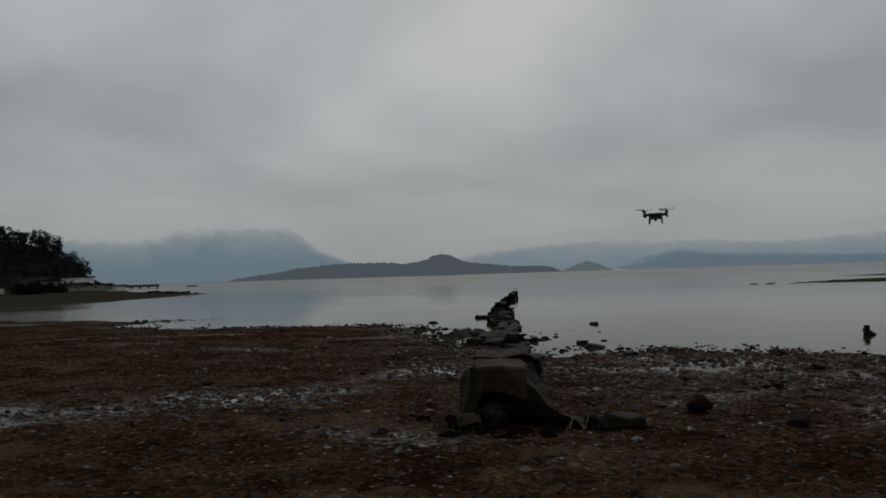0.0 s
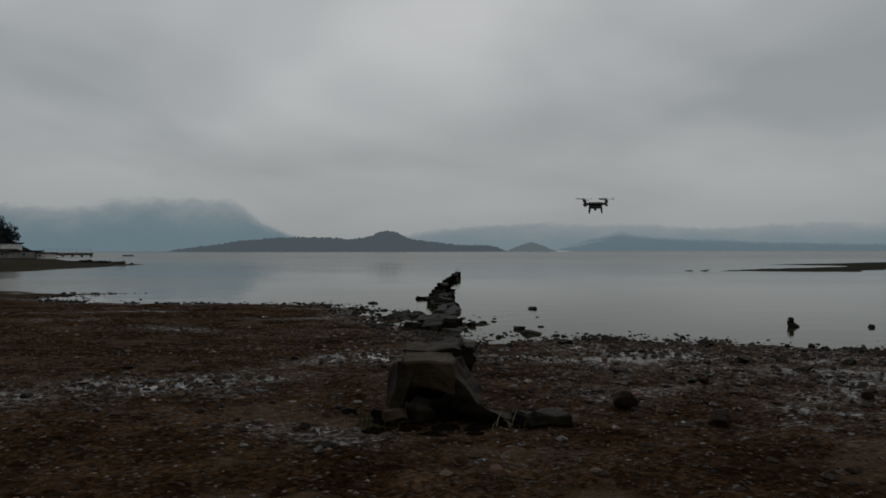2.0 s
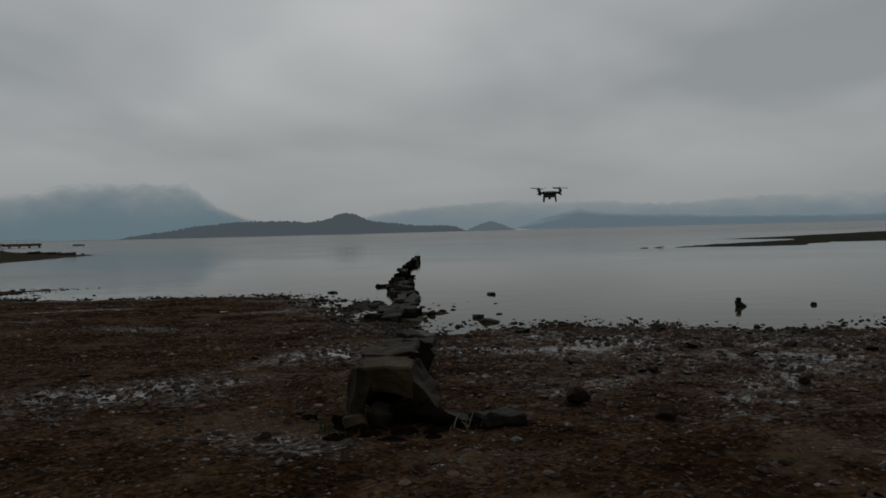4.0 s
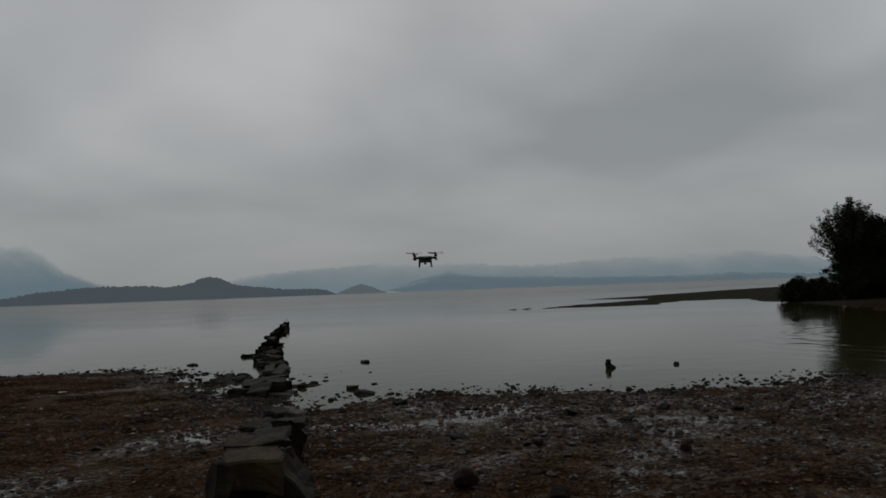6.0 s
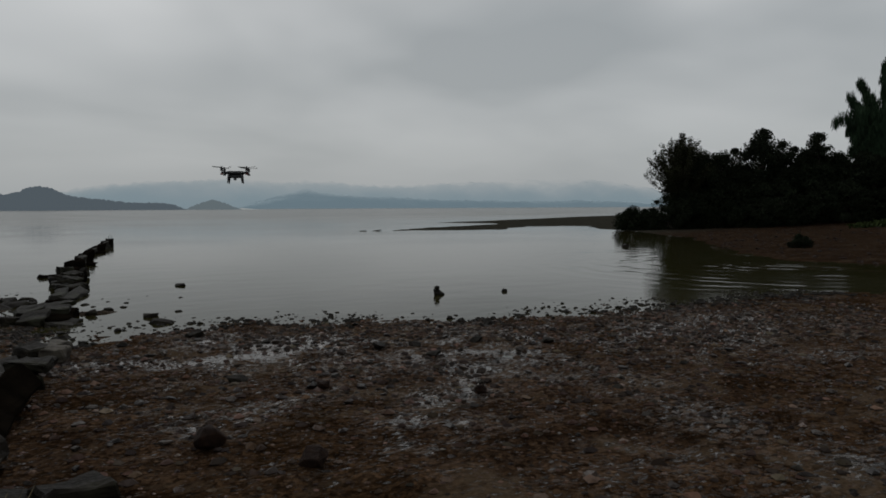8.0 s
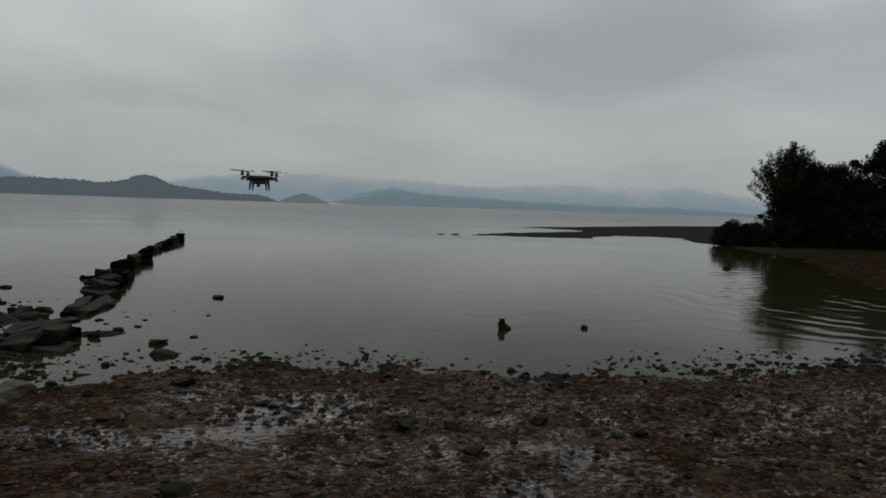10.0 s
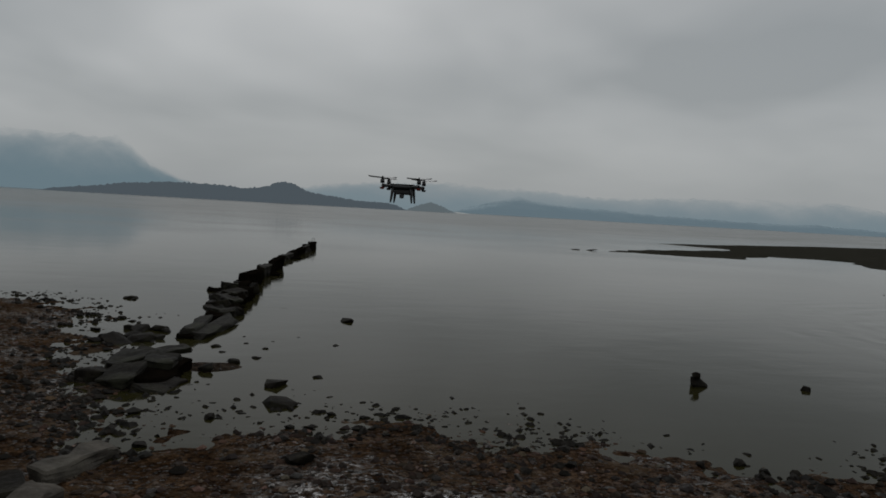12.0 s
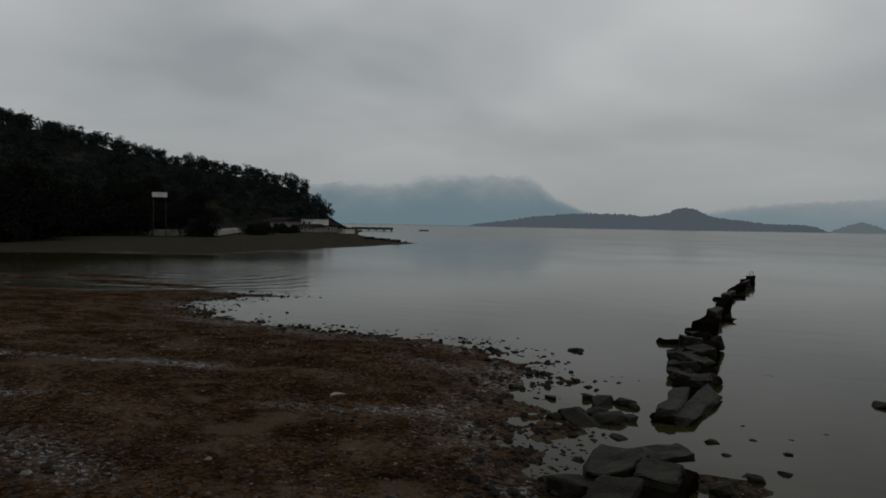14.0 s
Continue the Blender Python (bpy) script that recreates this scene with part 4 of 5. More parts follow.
for i, (x, y, w, high) in enumerate([(-0.02, 20.0, 0.62, 0.36), (0.24, 20.12, 0.50, 0.30), (-0.22, 20.28, 0.40, 0.34), (0.10, 20.42, 0.36, 0.26), (-0.40, 20.05, 0.26, 0.20), (0.46, 20.28, 0.30, 0.20), (0.12, 20.98, 0.46, 0.34), (0.36, 21.08, 0.34, 0.26), (-0.08, 21.12, 0.26, 0.22), (0.52, 20.9, 0.22, 0.18)]):
    ob = tagged(new("rock", outcrop[i % 6]), "jagged black rock in a low outcrop beside the wall", "rock", "jagged rocks of the outcrop")
    ob.matrix_basis = pose(x, y, high * 0.08, rng.uniform(-14, 14), rng.uniform(-14, 14), rng.uniform(0, 360)) @ Matrix.Diagonal((w * 1.25, w * 1.25, high * 0.95, 1))
big = rock(2.44, 16.5, 0.58, 0.42, z=-0.02, label="long flat dark rock lying at the waterline", turn=-35)
# an upright lump with a knob on top
duck = tagged(new("rock_stack", ROCKS[2]), "dark upright rock with a knob on top in shallow water", "rock")
duck.matrix_basis = pose(8.38, 17.35, 0.05, 0, 0, 40) @ Matrix.Diagonal((0.42, 0.38, 0.38, 1))
knob = shared("knob", ROCKS[5], duck, pose(-0.16, 0.05, 0.30, 10, 20, 0) @ Matrix.Diagonal((0.5, 0.5, 0.45, 1)))
for x, y, s, f in [(-0.71, 7.6, 0.16, 0.8), (-0.63, 8.95, 0.18, 0.9), (2.45, 11.05, 0.34, 0.6), (4.55, 12.1, 0.30, 0.8), (4.95, 11.9, 0.26, 0.8), (2.66, 14.55, 0.34, 0.7),
                   (4.86, 11.2, 0.26, 0.6), (5.9, 11.9, 0.28, 0.7), (6.6, 11.2, 0.24, 0.7), (3.4, 13.3, 0.22, 0.7), (1.9, 13.2, 0.2, 0.7), (-1.6, 12.6, 0.16, 0.7), (-3.4, 11.5, 0.2, 0.6), (1.2, 10.4, 0.16, 0.7), (8.8, 12.2, 0.24, 0.7)]:
    rock(x, y, s, f, label="dark wet stone half sunk in the shingle", group="stones on the beach")
for i, (x, y, s, f) in enumerate([(1.77, 8.85, 0.26, 1.0), (2.28, 8.15, 0.25, 0.85), (4.3, 9.3, 0.16, 0.9), (3.1, 10.2, 0.17, 0.9)]):
    ob = tagged(new("boulder", rock_mesh("boulder", 240 + i, (1.0, 0.86, 0.80), M_RUSTY, 30, 0.2)), "rounded rust-brown boulder sunk in the beach", "rock", "rusty boulders on the beach")
    ob.matrix_basis = pose(x, y, ground_at(x, y) + s * 0.2 * f, 5, -4, 40 * i) @ Matrix.Diagonal((s, s, s * f, 1))
rng = random.Random(17)
count = 0
while count < 105:
    x, y = rng.uniform(0.9, 9.0), rng.uniform(8.6, 14.2)
    d = float(shore(np.array([x]), np.array([y]))[0])
    if d < 0.15 or fractal(np.array([x]), np.array([y]), 1.3, 91, 4)[0] < 0.42:
        continue
    rock(x, y, rng.uniform(0.07, 0.17), rng.uniform(0.6, 1.0), label="fist-sized dark stone lying on the shingle", group="loose stones on the shingle")
    count += 1
rng = random.Random(9)
count = 0
while count < 105:
    x = rng.uniform(-11, 15) if count % 3 else rng.uniform(2.5, 12)
    k = rng.gauss(0.25, 0.65)
    y = None
    for (ax, ay), (bx, by) in zip(COAST[15:45], COAST[16:45]):
        if ax <= x < bx:
            y = ay + (by - ay) * (x - ax) / (bx - ax) + k
    if y is None:
        continue
    s = rng.choice([0.07, 0.09, 0.11, 0.13, 0.15, 0.19])
    rock(x, y, s, rng.uniform(0.6, 1.1), z=max(ground_at(x, y), -0.03), label="small dark stone at the waterline", group="stones along the waterline")
    count += 1

for x, y, s in [(25.0, 57.7, 1.3), (23.9, 58.0, 0.9)]:
    rock(x, y, s, 0.16, z=0.0, label="flat dark stone awash off the sand bar", group="stones off the sand bar")


def scatter(name, label, spots, sizes, material, seed, flat=(0.4, 0.8)):
    """Many small stones in one mesh."""
    r = np.random.RandomState(seed)
    base = np.array([(1, 0, 0), (0.3, 0.95, 0.1), (-0.8, 0.55, 0), (-0.75, -0.6, 0.1), (0.35, -0.9, 0), (0.42, 0.18, 0.62), (-0.42, -0.12, 0.58), (0, 0, -0.6)])
    tri = np.array([(0, 1, 5), (1, 2, 5), (2, 6, 5), (2, 3, 6), (3, 4, 6), (4, 5, 6), (4, 0, 5), (1, 0, 7), (2, 1, 7), (3, 2, 7), (4, 3, 7), (0, 4, 7)])
    n = len(spots)
    a = r.uniform(0, math.tau, n)
    c, s = np.cos(a), np.sin(a)
    v = base[None] * (1 + r.uniform(-0.22, 0.22, (n, 8, 3)))
    v = v * np.stack([np.ones(n), r.uniform(0.6, 1, n), r.uniform(flat[0], flat[1], n)], -1)[:, None]
    v = np.stack([v[..., 0] * c[:, None] - v[..., 1] * s[:, None], v[..., 0] * s[:, None] + v[..., 1] * c[:, None], v[..., 2]], -1) * (sizes / 2)[:, None, None]
    z = np.maximum(land(spots[:, 0], spots[:, 1]) + sizes * 0.05, -0.10 * sizes)
    v += np.stack([spots[:, 0], spots[:, 1], z], -1)[:, None]
    f = (tri[None] + (np.arange(n) * 8)[:, None, None]).reshape(-1, 3)
    return tagged(mesh_object(name, v.reshape(-1, 3), f, material), label, "pebbles", kind="stuff")


r = np.random.RandomState(3)
spots = np.stack([r.uniform(-9, 14, 60000), r.uniform(3.5, 26, 60000)], -1)
dd = shore(spots[:, 0], spots[:, 1])
thick = fractal(spots[:, 0], spots[:, 1], 1.8, 61, 3)
right = np.clip((spots[:, 0] + 1.5) / 4, 0.25, 1)
near = np.clip(1.2 - np.abs(dd - 2.2) / 5, 0.18, 1)
ok = (land(spots[:, 0], spots[:, 1]) > -0.03) & (r.rand(60000) < np.clip((thick - 0.36) * 4.2, 0.05, 1) * right * near)
spots = spots[ok]
scatter("pebbles", "dark wet pebbles and broken stones strewn on the shingle", spots, 0.025 + 0.085 * r.rand(len(spots)) ** 2.5, M_PEBBLE, 8)
spots = np.stack([r.uniform(-9, 12, 30000), r.uniform(5.0, 17, 30000)], -1)
dd = shore(spots[:, 0], spots[:, 1])
spots = spots[(dd > 0.1) & (r.rand(30000) < 0.55)]
scatter("gravel", "fine brown gravel strewn over the beach", spots, 0.018 + 0.03 * r.rand(len(spots)), M_PEBBLE, 12, (0.3, 0.6))
spots = np.stack([r.uniform(-13, 16, 60000), r.uniform(11, 32, 60000)], -1)
dd = shore(spots[:, 0], spots[:, 1])
clump = fractal(spots[:, 0], spots[:, 1], 0.9, 71, 3)
ok = (dd > -1.7) & (dd < 1.0) & (r.rand(60000) < np.clip((clump - 0.42) * 5, 0, 1) * np.where(dd > 0, np.clip(1.1 - dd, 0, 1) * np.where(spots[:, 0] < -0.8, 0.35, 1.0), 0.60 * np.clip(1.0 + dd / 1.7, 0, 1) ** 1.6 * np.where(spots[:, 0] > 3.5, 3.2, 1.5)))
spots = spots[ok]
scatter("waterline_stones", "small black wet stones crowded along the waterline", spots, 0.045 + 0.125 * r.rand(len(spots)) ** 2, M_DARK_PEBBLE, 14, (0.5, 1.0))
spots = np.stack([r.uniform(-9, 14, 50000), r.uniform(4.5, 17, 50000)], -1)
dd = shore(spots[:, 0], spots[:, 1])
clump = fractal(spots[:, 0], spots[:, 1], 1.3, 91, 4)
belt = np.clip(1.15 - np.abs(dd - 1.6) / 4.5, 0.16, 1) * np.clip((spots[:, 0] + 3.5) / 5, 0.2, 1) * 0.62
belt = np.maximum(belt, 0.9 * soaked(spots[:, 0], spots[:, 1]) * np.where((spots[:, 0] < -0.4) & (dd < 2.5), 0.25, 1.0))
spots = spots[(dd > -0.1) & (r.rand(50000) < np.clip((clump - 0.30) * 3.4, 0.04, 1.0) * belt)]
scatter("dark_stones", "fist-sized dark stones strewn over the shingle", spots, 0.035 + 0.10 * r.rand(len(spots)) ** 2.0, M_SHINGLE, 19, (0.45, 0.9))
spots = np.stack([r.uniform(24, 52, 1300), r.uniform(14, 36, 1300)], -1)
dd = shore(spots[:, 0], spots[:, 1])
spots = spots[(dd > -0.6) & (dd < 12) & (r.rand(1300) < 1.1 - dd / 14)]
scatter("beach_stones", "rusty stones strewn on the shore below the wooded bank", spots, 0.10 + 0.22 * r.rand(len(spots)) ** 2, M_RUSTY, 23, (0.4, 0.8))


# ---- trees and shrubs ----
def leaves(name, centres, spread, count, size, material, seed, stretch=(1, 1, 0.8), droop=0.0, slim=0.42):
    """Leaf sprays: count blades round each centre, in one mesh."""
    r = np.random.RandomState(seed)
    c = np.repeat(np.asarray(centres, float), count, 0)
    n = len(c)
    o = r.normal(0, 1, (n, 3))
    o /= np.linalg.norm(o, axis=1)[:, None] + 1e-9
    o *= (r.rand(n) ** 0.45)[:, None] * np.repeat(np.broadcast_to(spread, len(centres)), count)[:, None] * np.array(stretch)
    p = c + o
    u = r.normal(0, 1, (n, 3)) + np.array([0, 0, -droop * 3])
    u /= np.linalg.norm(u, axis=1)[:, None]
    w = np.cross(u, r.normal(0, 1, (n, 3)))
    w /= np.linalg.norm(w, axis=1)[:, None] + 1e-9
    s = size * r.uniform(0.6, 1.3, n)[:, None]
    v = np.stack([p - u * s, p + w * s * slim, p + u * s, p - w * s * slim], 1)
    f = np.arange(n * 4).reshape(n, 4)
    me = bpy.data.meshes.new(name)
    me.from_pydata(v.reshape(-1, 3).tolist(), [], f.tolist())
    me.materials.append(material)
    return me


def tree(name, x, y, height, radius, seed, material, label, density=60, leaf=0.16, trunk=0.28, low=0.25, clumps=46, z=None, spread=0.9, crown_shape=1.0):
    rng = random.Random(seed)
    base = ground_at(x, y) - 0.05 if z is None else z
    top = tagged(new(name), label, "tree" if name != "shrub" else "shrub")
    top.location = (x, y, base)
    bm = bmesh.new()
    bend = (rng.uniform(-0.5, 0.5), rng.uniform(-0.5, 0.5))
    stem = [(bend[0] * k * k, bend[1] * k * k, height * 0.85 * k) for k in (0, 0.2, 0.4, 0.6, 0.8, 1.0)]
    tube(bm, stem, [trunk * 0.5 * (1.15 - k * 0.19) for k in range(6)], 8)
    ends, wide = [], []
    for i in range(clumps):
        k = rng.uniform(low, 1.0)
        a = rng.uniform(0, math.tau)
        widest = math.sin(math.pi * min(1, ((k - low) / (1 - low)) * 0.8 + 0.18)) ** crown_shape
        reach = radius * widest * rng.uniform(0.30, 1.08)
        s = (bend[0] * k * k, bend[1] * k * k, height * 0.8 * k * 0.8)
        end = (s[0] + math.cos(a) * reach, s[1] + math.sin(a) * reach, min(height * (k * 0.97), height) + rng.uniform(-0.2, 0.2))
        ends.append(end)
        wide.append(spread * rng.uniform(0.6, 1.08))
        # loose sprays that stand out of the crown
        if i % 3 == 0:
            out = rng.uniform(1.05, 1.25)
            ends.append((s[0] + (end[0] - s[0]) * out, s[1] + (end[1] - s[1]) * out, end[2] + rng.uniform(0.1, 0.5) * spread))
            wide.append(spread * rng.uniform(0.25, 0.4))
        if i % 2 == 0:
            mid = tuple((p + q) / 2 + (0.25 if j == 2 else 0) for j, (p, q) in enumerate(zip(s, end)))
            tube(bm, [s, mid, end], [trunk * 0.16, trunk * 0.10, trunk * 0.03], 5)
    part("trunk", bm, M_BARK, top)
    crown = new("crown", leaves("crown", ends, wide, density, leaf * 0.85, material, seed))
    crown.parent = top
    return top


def fan_tree(x, y, height, radius, seed):
    """A thin-leaved tree: many upright twigs that fan out, with sparse sprays towards their ends."""
    rng = random.Random(seed)
    top = tagged(new("open_tree"), "thin-leaved twiggy spreading tree at the end of the bank", "tree")
    top.location = (x, y, ground_at(x, y) - 0.05)
    bm = bmesh.new()
    tube(bm, [(0, 0, 0), (0.1, 0.05, height * 0.2), (0.05, 0.1, height * 0.4)], [0.17, 0.14, 0.10], 8)
    spots, wide = [], []
    for i in range(92):
        a = rng.uniform(0, math.tau)
        lean = (i % 23 + rng.random()) / 23.0
        h = height * (1.0 - 0.40 * lean**2.2) * rng.uniform(0.86, 1.04)
        start = height * rng.uniform(0.10, 0.36)
        pts = []
        for j in range(6):
            k = j / 5
            out = radius * lean * k**1.25
            pts.append((math.cos(a) * out + rng.uniform(-0.1, 0.1) * k, math.sin(a) * out + rng.uniform(-0.1, 0.1) * k, start + (h - start) * k))
        tube(bm, pts, [0.045, 0.038, 0.030, 0.022, 0.015, 0.008], 4)
        for j in range(1, 6):
            p, q = pts[j - 1], pts[j]
            for f in (0.1, 0.4, 0.7, 1.0):
                spots.append(tuple(p[c] + (q[c] - p[c]) * f for c in range(3)))
                wide.append(0.52 - 0.055 * j)
    part("trunk", bm, M_BARK, top)
    crown = new("crown", leaves("crown", spots, wide, 34, 0.08, M_LEAF_OPEN, seed, (1, 1, 1.2)))
    crown.parent = top


fan_tree(45.5, 43.4, 7.3, 3.1, 11)
tree("broadleaf_tree", 47.2, 42.3, 5.8, 2.6, 12, M_LEAF, "dense dark tree beside the thin-leaved one", 260, 0.12, 0.3, 0.12, 66)
tree("broadleaf_tree", 49.9, 39.0, 7.2, 2.5, 13, M_LEAF, "round-headed dense dark tree on the bank", 300, 0.12, 0.35, 0.12, 76)
tree("broadleaf_tree", 48.3, 41.2, 5.6, 2.8, 14, M_LEAF, "low dense dark tree on the bank", 260, 0.12, 0.3, 0.08, 66)
tree("broadleaf_tree", 51.7, 37.2, 5.5, 2.6, 15, M_LEAF, "low dense dark tree on the bank", 260, 0.12, 0.3, 0.08, 66)
tree("broadleaf_tree", 51.8, 35.8, 6.6, 1.3, 16, M_LEAF, "slim dark tree standing over the thicket", 120, 0.12, 0.25, 0.35, 40, spread=0.6)
tree("broadleaf_tree", 53.5, 34.6, 4.2, 2.7, 17, M_LEAF, "low dense dark tree on the bank", 260, 0.12, 0.3, 0.08, 66)
tree("broadleaf_tree", 52.7, 32.0, 4.3, 2.3, 18, M_LEAF, "low dense dark tree below the bamboo", 260, 0.12, 0.3, 0.08, 60)
tree("broadleaf_tree", 54.7, 29.8, 2.5, 2.4, 19, M_LEAF, "low dense dark tree below the bamboo", 260, 0.12, 0.3, 0.08, 60)
tree("broadleaf_tree", 56.1, 26.6, 1.9, 2.2, 20, M_LEAF, "low dense dark tree beside the house", 260, 0.12, 0.3, 0.08, 60)
for x, y, h, w, seed in ((46.6, 43.0, 4.6, 2.2, 70), (48.8, 40.2, 4.9, 2.4, 71), (50.6, 38.2, 5.0, 2.3, 72), (51.2, 36.6, 4.9, 2.2, 73), (52.2, 34.9, 4.9, 2.2, 74), (53.2, 33.2, 4.8, 2.0, 75)):
    tagged(tree("broadleaf_tree", x, y, h, w, seed, M_LEAF, "dense dark tree in the thicket on the bank", 200, 0.12, 0.25, 0.06, 60, spread=0.8), group="trees in the thicket")
rng = random.Random(21)
for i in range(17):
    k = i / 16
    x, y = 41.9 + 12.0 * k + rng.uniform(-0.5, 0.5), 47.2 - 18.0 * k + rng.uniform(-0.6, 0.6)
    h = rng.uniform(1.9, 3.0) * (0.55 if i < 3 else 1.0) * (1.0 if i < 14 else 0.7)
    if i == 0:
        continue
    tagged(tree("shrub", x, y, h, h * 0.95, 30 + i, M_LEAF, "dense dark shrub along the foot of the bank", 150, 0.10, 0.14, 0.02, 44, spread=0.62), group="shrubs along the bank")
tree("shrub", 29.5, 22.5, 0.5, 0.45, 60, M_LEAF, "small dark shrub alone on the muddy shore", 60, 0.07, 0.08, 0.02, 30, spread=0.2)

tree("shrub", 44.5, 21.4, 2.3, 1.7, 62, M_BAMBOO, "fresh green bush on the grassy slope", 90, 0.10, 0.1, 0.02, 44, spread=0.5)
tree("broadleaf_tree", 76.4, 35.6, 8.0, 2.6, 63, M_LEAF, "dark tree standing behind the house", 110, 0.2, 0.3, 0.2, 60)


def bamboo(x, y, culms, seed):
    """A clump of bamboo; culms lists (sideways reach, depth reach, height, how far its tip droops)."""
    rng = random.Random(seed)
    top = tagged(new("bamboo_clump"), "tall clump of green bamboo with drooping plumes on the bank", "bamboo")
    top.location = (x, y, ground_at(x, y) - 0.05)
    ax, ay, bx, by = 0.475, -0.88, 0.88, 0.475
    tips, wide = [], []
    culms = culms[:8] + [(s, d, h * 0.9, w) for s, d, h, w in culms[8:]]
    culms = culms + [(s + rng.uniform(-0.5, 0.5), d + rng.uniform(-0.5, 0.5), h * rng.uniform(0.70, 0.86), w + rng.uniform(0, 0.3)) for s, d, h, w in culms if abs(s) < 2]
    for side, deep, h, droop in culms:
        side *= 0.86
        pts = []
        for j in range(11):
            k = j / 10
            s = side * (0.34 + 0.66 * k**2.4) + rng.uniform(-0.05, 0.05)
            d = deep * (0.45 + 0.55 * k**2.4)
            hook = max(0.0, k - 0.8) / 0.2
            s += math.copysign(droop * 0.8 * hook**1.5, side)
            pts.append((s * ax + d * bx, s * ay + d * by, 0.90 * h * min(k / 0.92, 1.0 + 0.3 * (k - 0.92)) - droop * hook**2.5))
        bm = bmesh.new()
        tube(bm, pts, [0.05 * (1.05 - 0.09 * j) for j in range(11)], 5)
        part("culm", bm, M_CULM, top)
        for j in range(3, 11):
            p, q = pts[j - 1], pts[j]
            for f in (0.0, 0.25, 0.5, 0.75):
                tips.append(tuple(p[c] + (q[c] - p[c]) * f for c in range(3)))
                wide.append(max(0.58 - 0.040 * (j + f), 0.30) * rng.uniform(0.7, 1.15))
                if j > 4:
                    a = rng.uniform(0, math.tau)
                    e = rng.uniform(0.15, 0.55) * (1.25 - 0.075 * j)
                    tips.append((tips[-1][0] + math.cos(a) * e, tips[-1][1] + math.sin(a) * e, tips[-1][2] - 0.7 * e))
                    wide.append(0.30 * (1.2 - 0.06 * j))
    for i in range(420):
        a, k = rng.uniform(0, math.tau), rng.uniform(0.08, 0.74)
        e = rng.uniform(0.2, 1.0) ** 0.5 * (1.0 + 1.5 * k)
        tips.append((math.cos(a) * e, math.sin(a) * e, 11.0 * k))
        wide.append(rng.uniform(0.3, 0.55))
    crown = new("foliage", leaves("foliage", tips, wide, 44, 0.27, M_BAMBOO, seed, (0.85, 0.85, 1.9), 1.5, 0.10))
    crown.parent = top


bamboo(54.7, 32.85, [(-1.7, 0.2, 11.2, 0.2), (0.1, -0.3, 12.3, 0.05), (1.2, 0.3, 11.5, 0.25), (2.2, -0.2, 10.4, 0.35), (3.2, 0.3, 9.6, 0.1), (2.7, -0.6, 8.7, 0.9), (-2.4, -0.3, 10.0, 0.3), (-2.9, 0.4, 8.8, 1.0),
                    (-0.8, 0.8, 10.6, 0.3), (0.6, -0.9, 10.4, 0.2), (-0.4, -0.8, 9.6, 0.2), (1.6, 0.9, 9.2, 0.3), (-1.4, -0.9, 8.8, 0.3), (1.9, -0.9, 8.2, 0.3), (-1.9, 0.9, 8.2, 0.2), (0.3, 0.9, 9.0, 0.2),
                    (-1.0, 0.1, 9.6, 0.2), (0.9, 0.1, 10.0, 0.2), (-1.6, -0.2, 9.4, 0.4), (1.9, 0.2, 9.0, 0.4), (0.4, -0.4, 11.2, 0.3), (-0.7, -0.4, 10.9, 0.3), (2.4, 0.5, 8.4, 0.5), (-2.1, 0.2, 8.6, 0.6)], 5)

# grass on the bank's foot
r = np.random.RandomState(77)
g = np.stack([r.uniform(41, 67, 16000), r.uniform(8, 29, 16000)], -1)
g = g[(g[:, 1] < 40 - 0.55 * (g[:, 0] - 42)) & (fractal(g[:, 0], g[:, 1], 5, 3, 3) > 0.52 - 0.02 * (g[:, 0] - 43))]
gz = land(g[:, 0], g[:, 1])
me = leaves("grass", np.column_stack([g, gz + 0.12]), 0.35, 3, 0.20, M_GRASS, 5, (1, 1, 0.3), -0.5)
tagged(new("grass", me), "green grass on the foot of the wooded bank", "grass", kind="stuff")


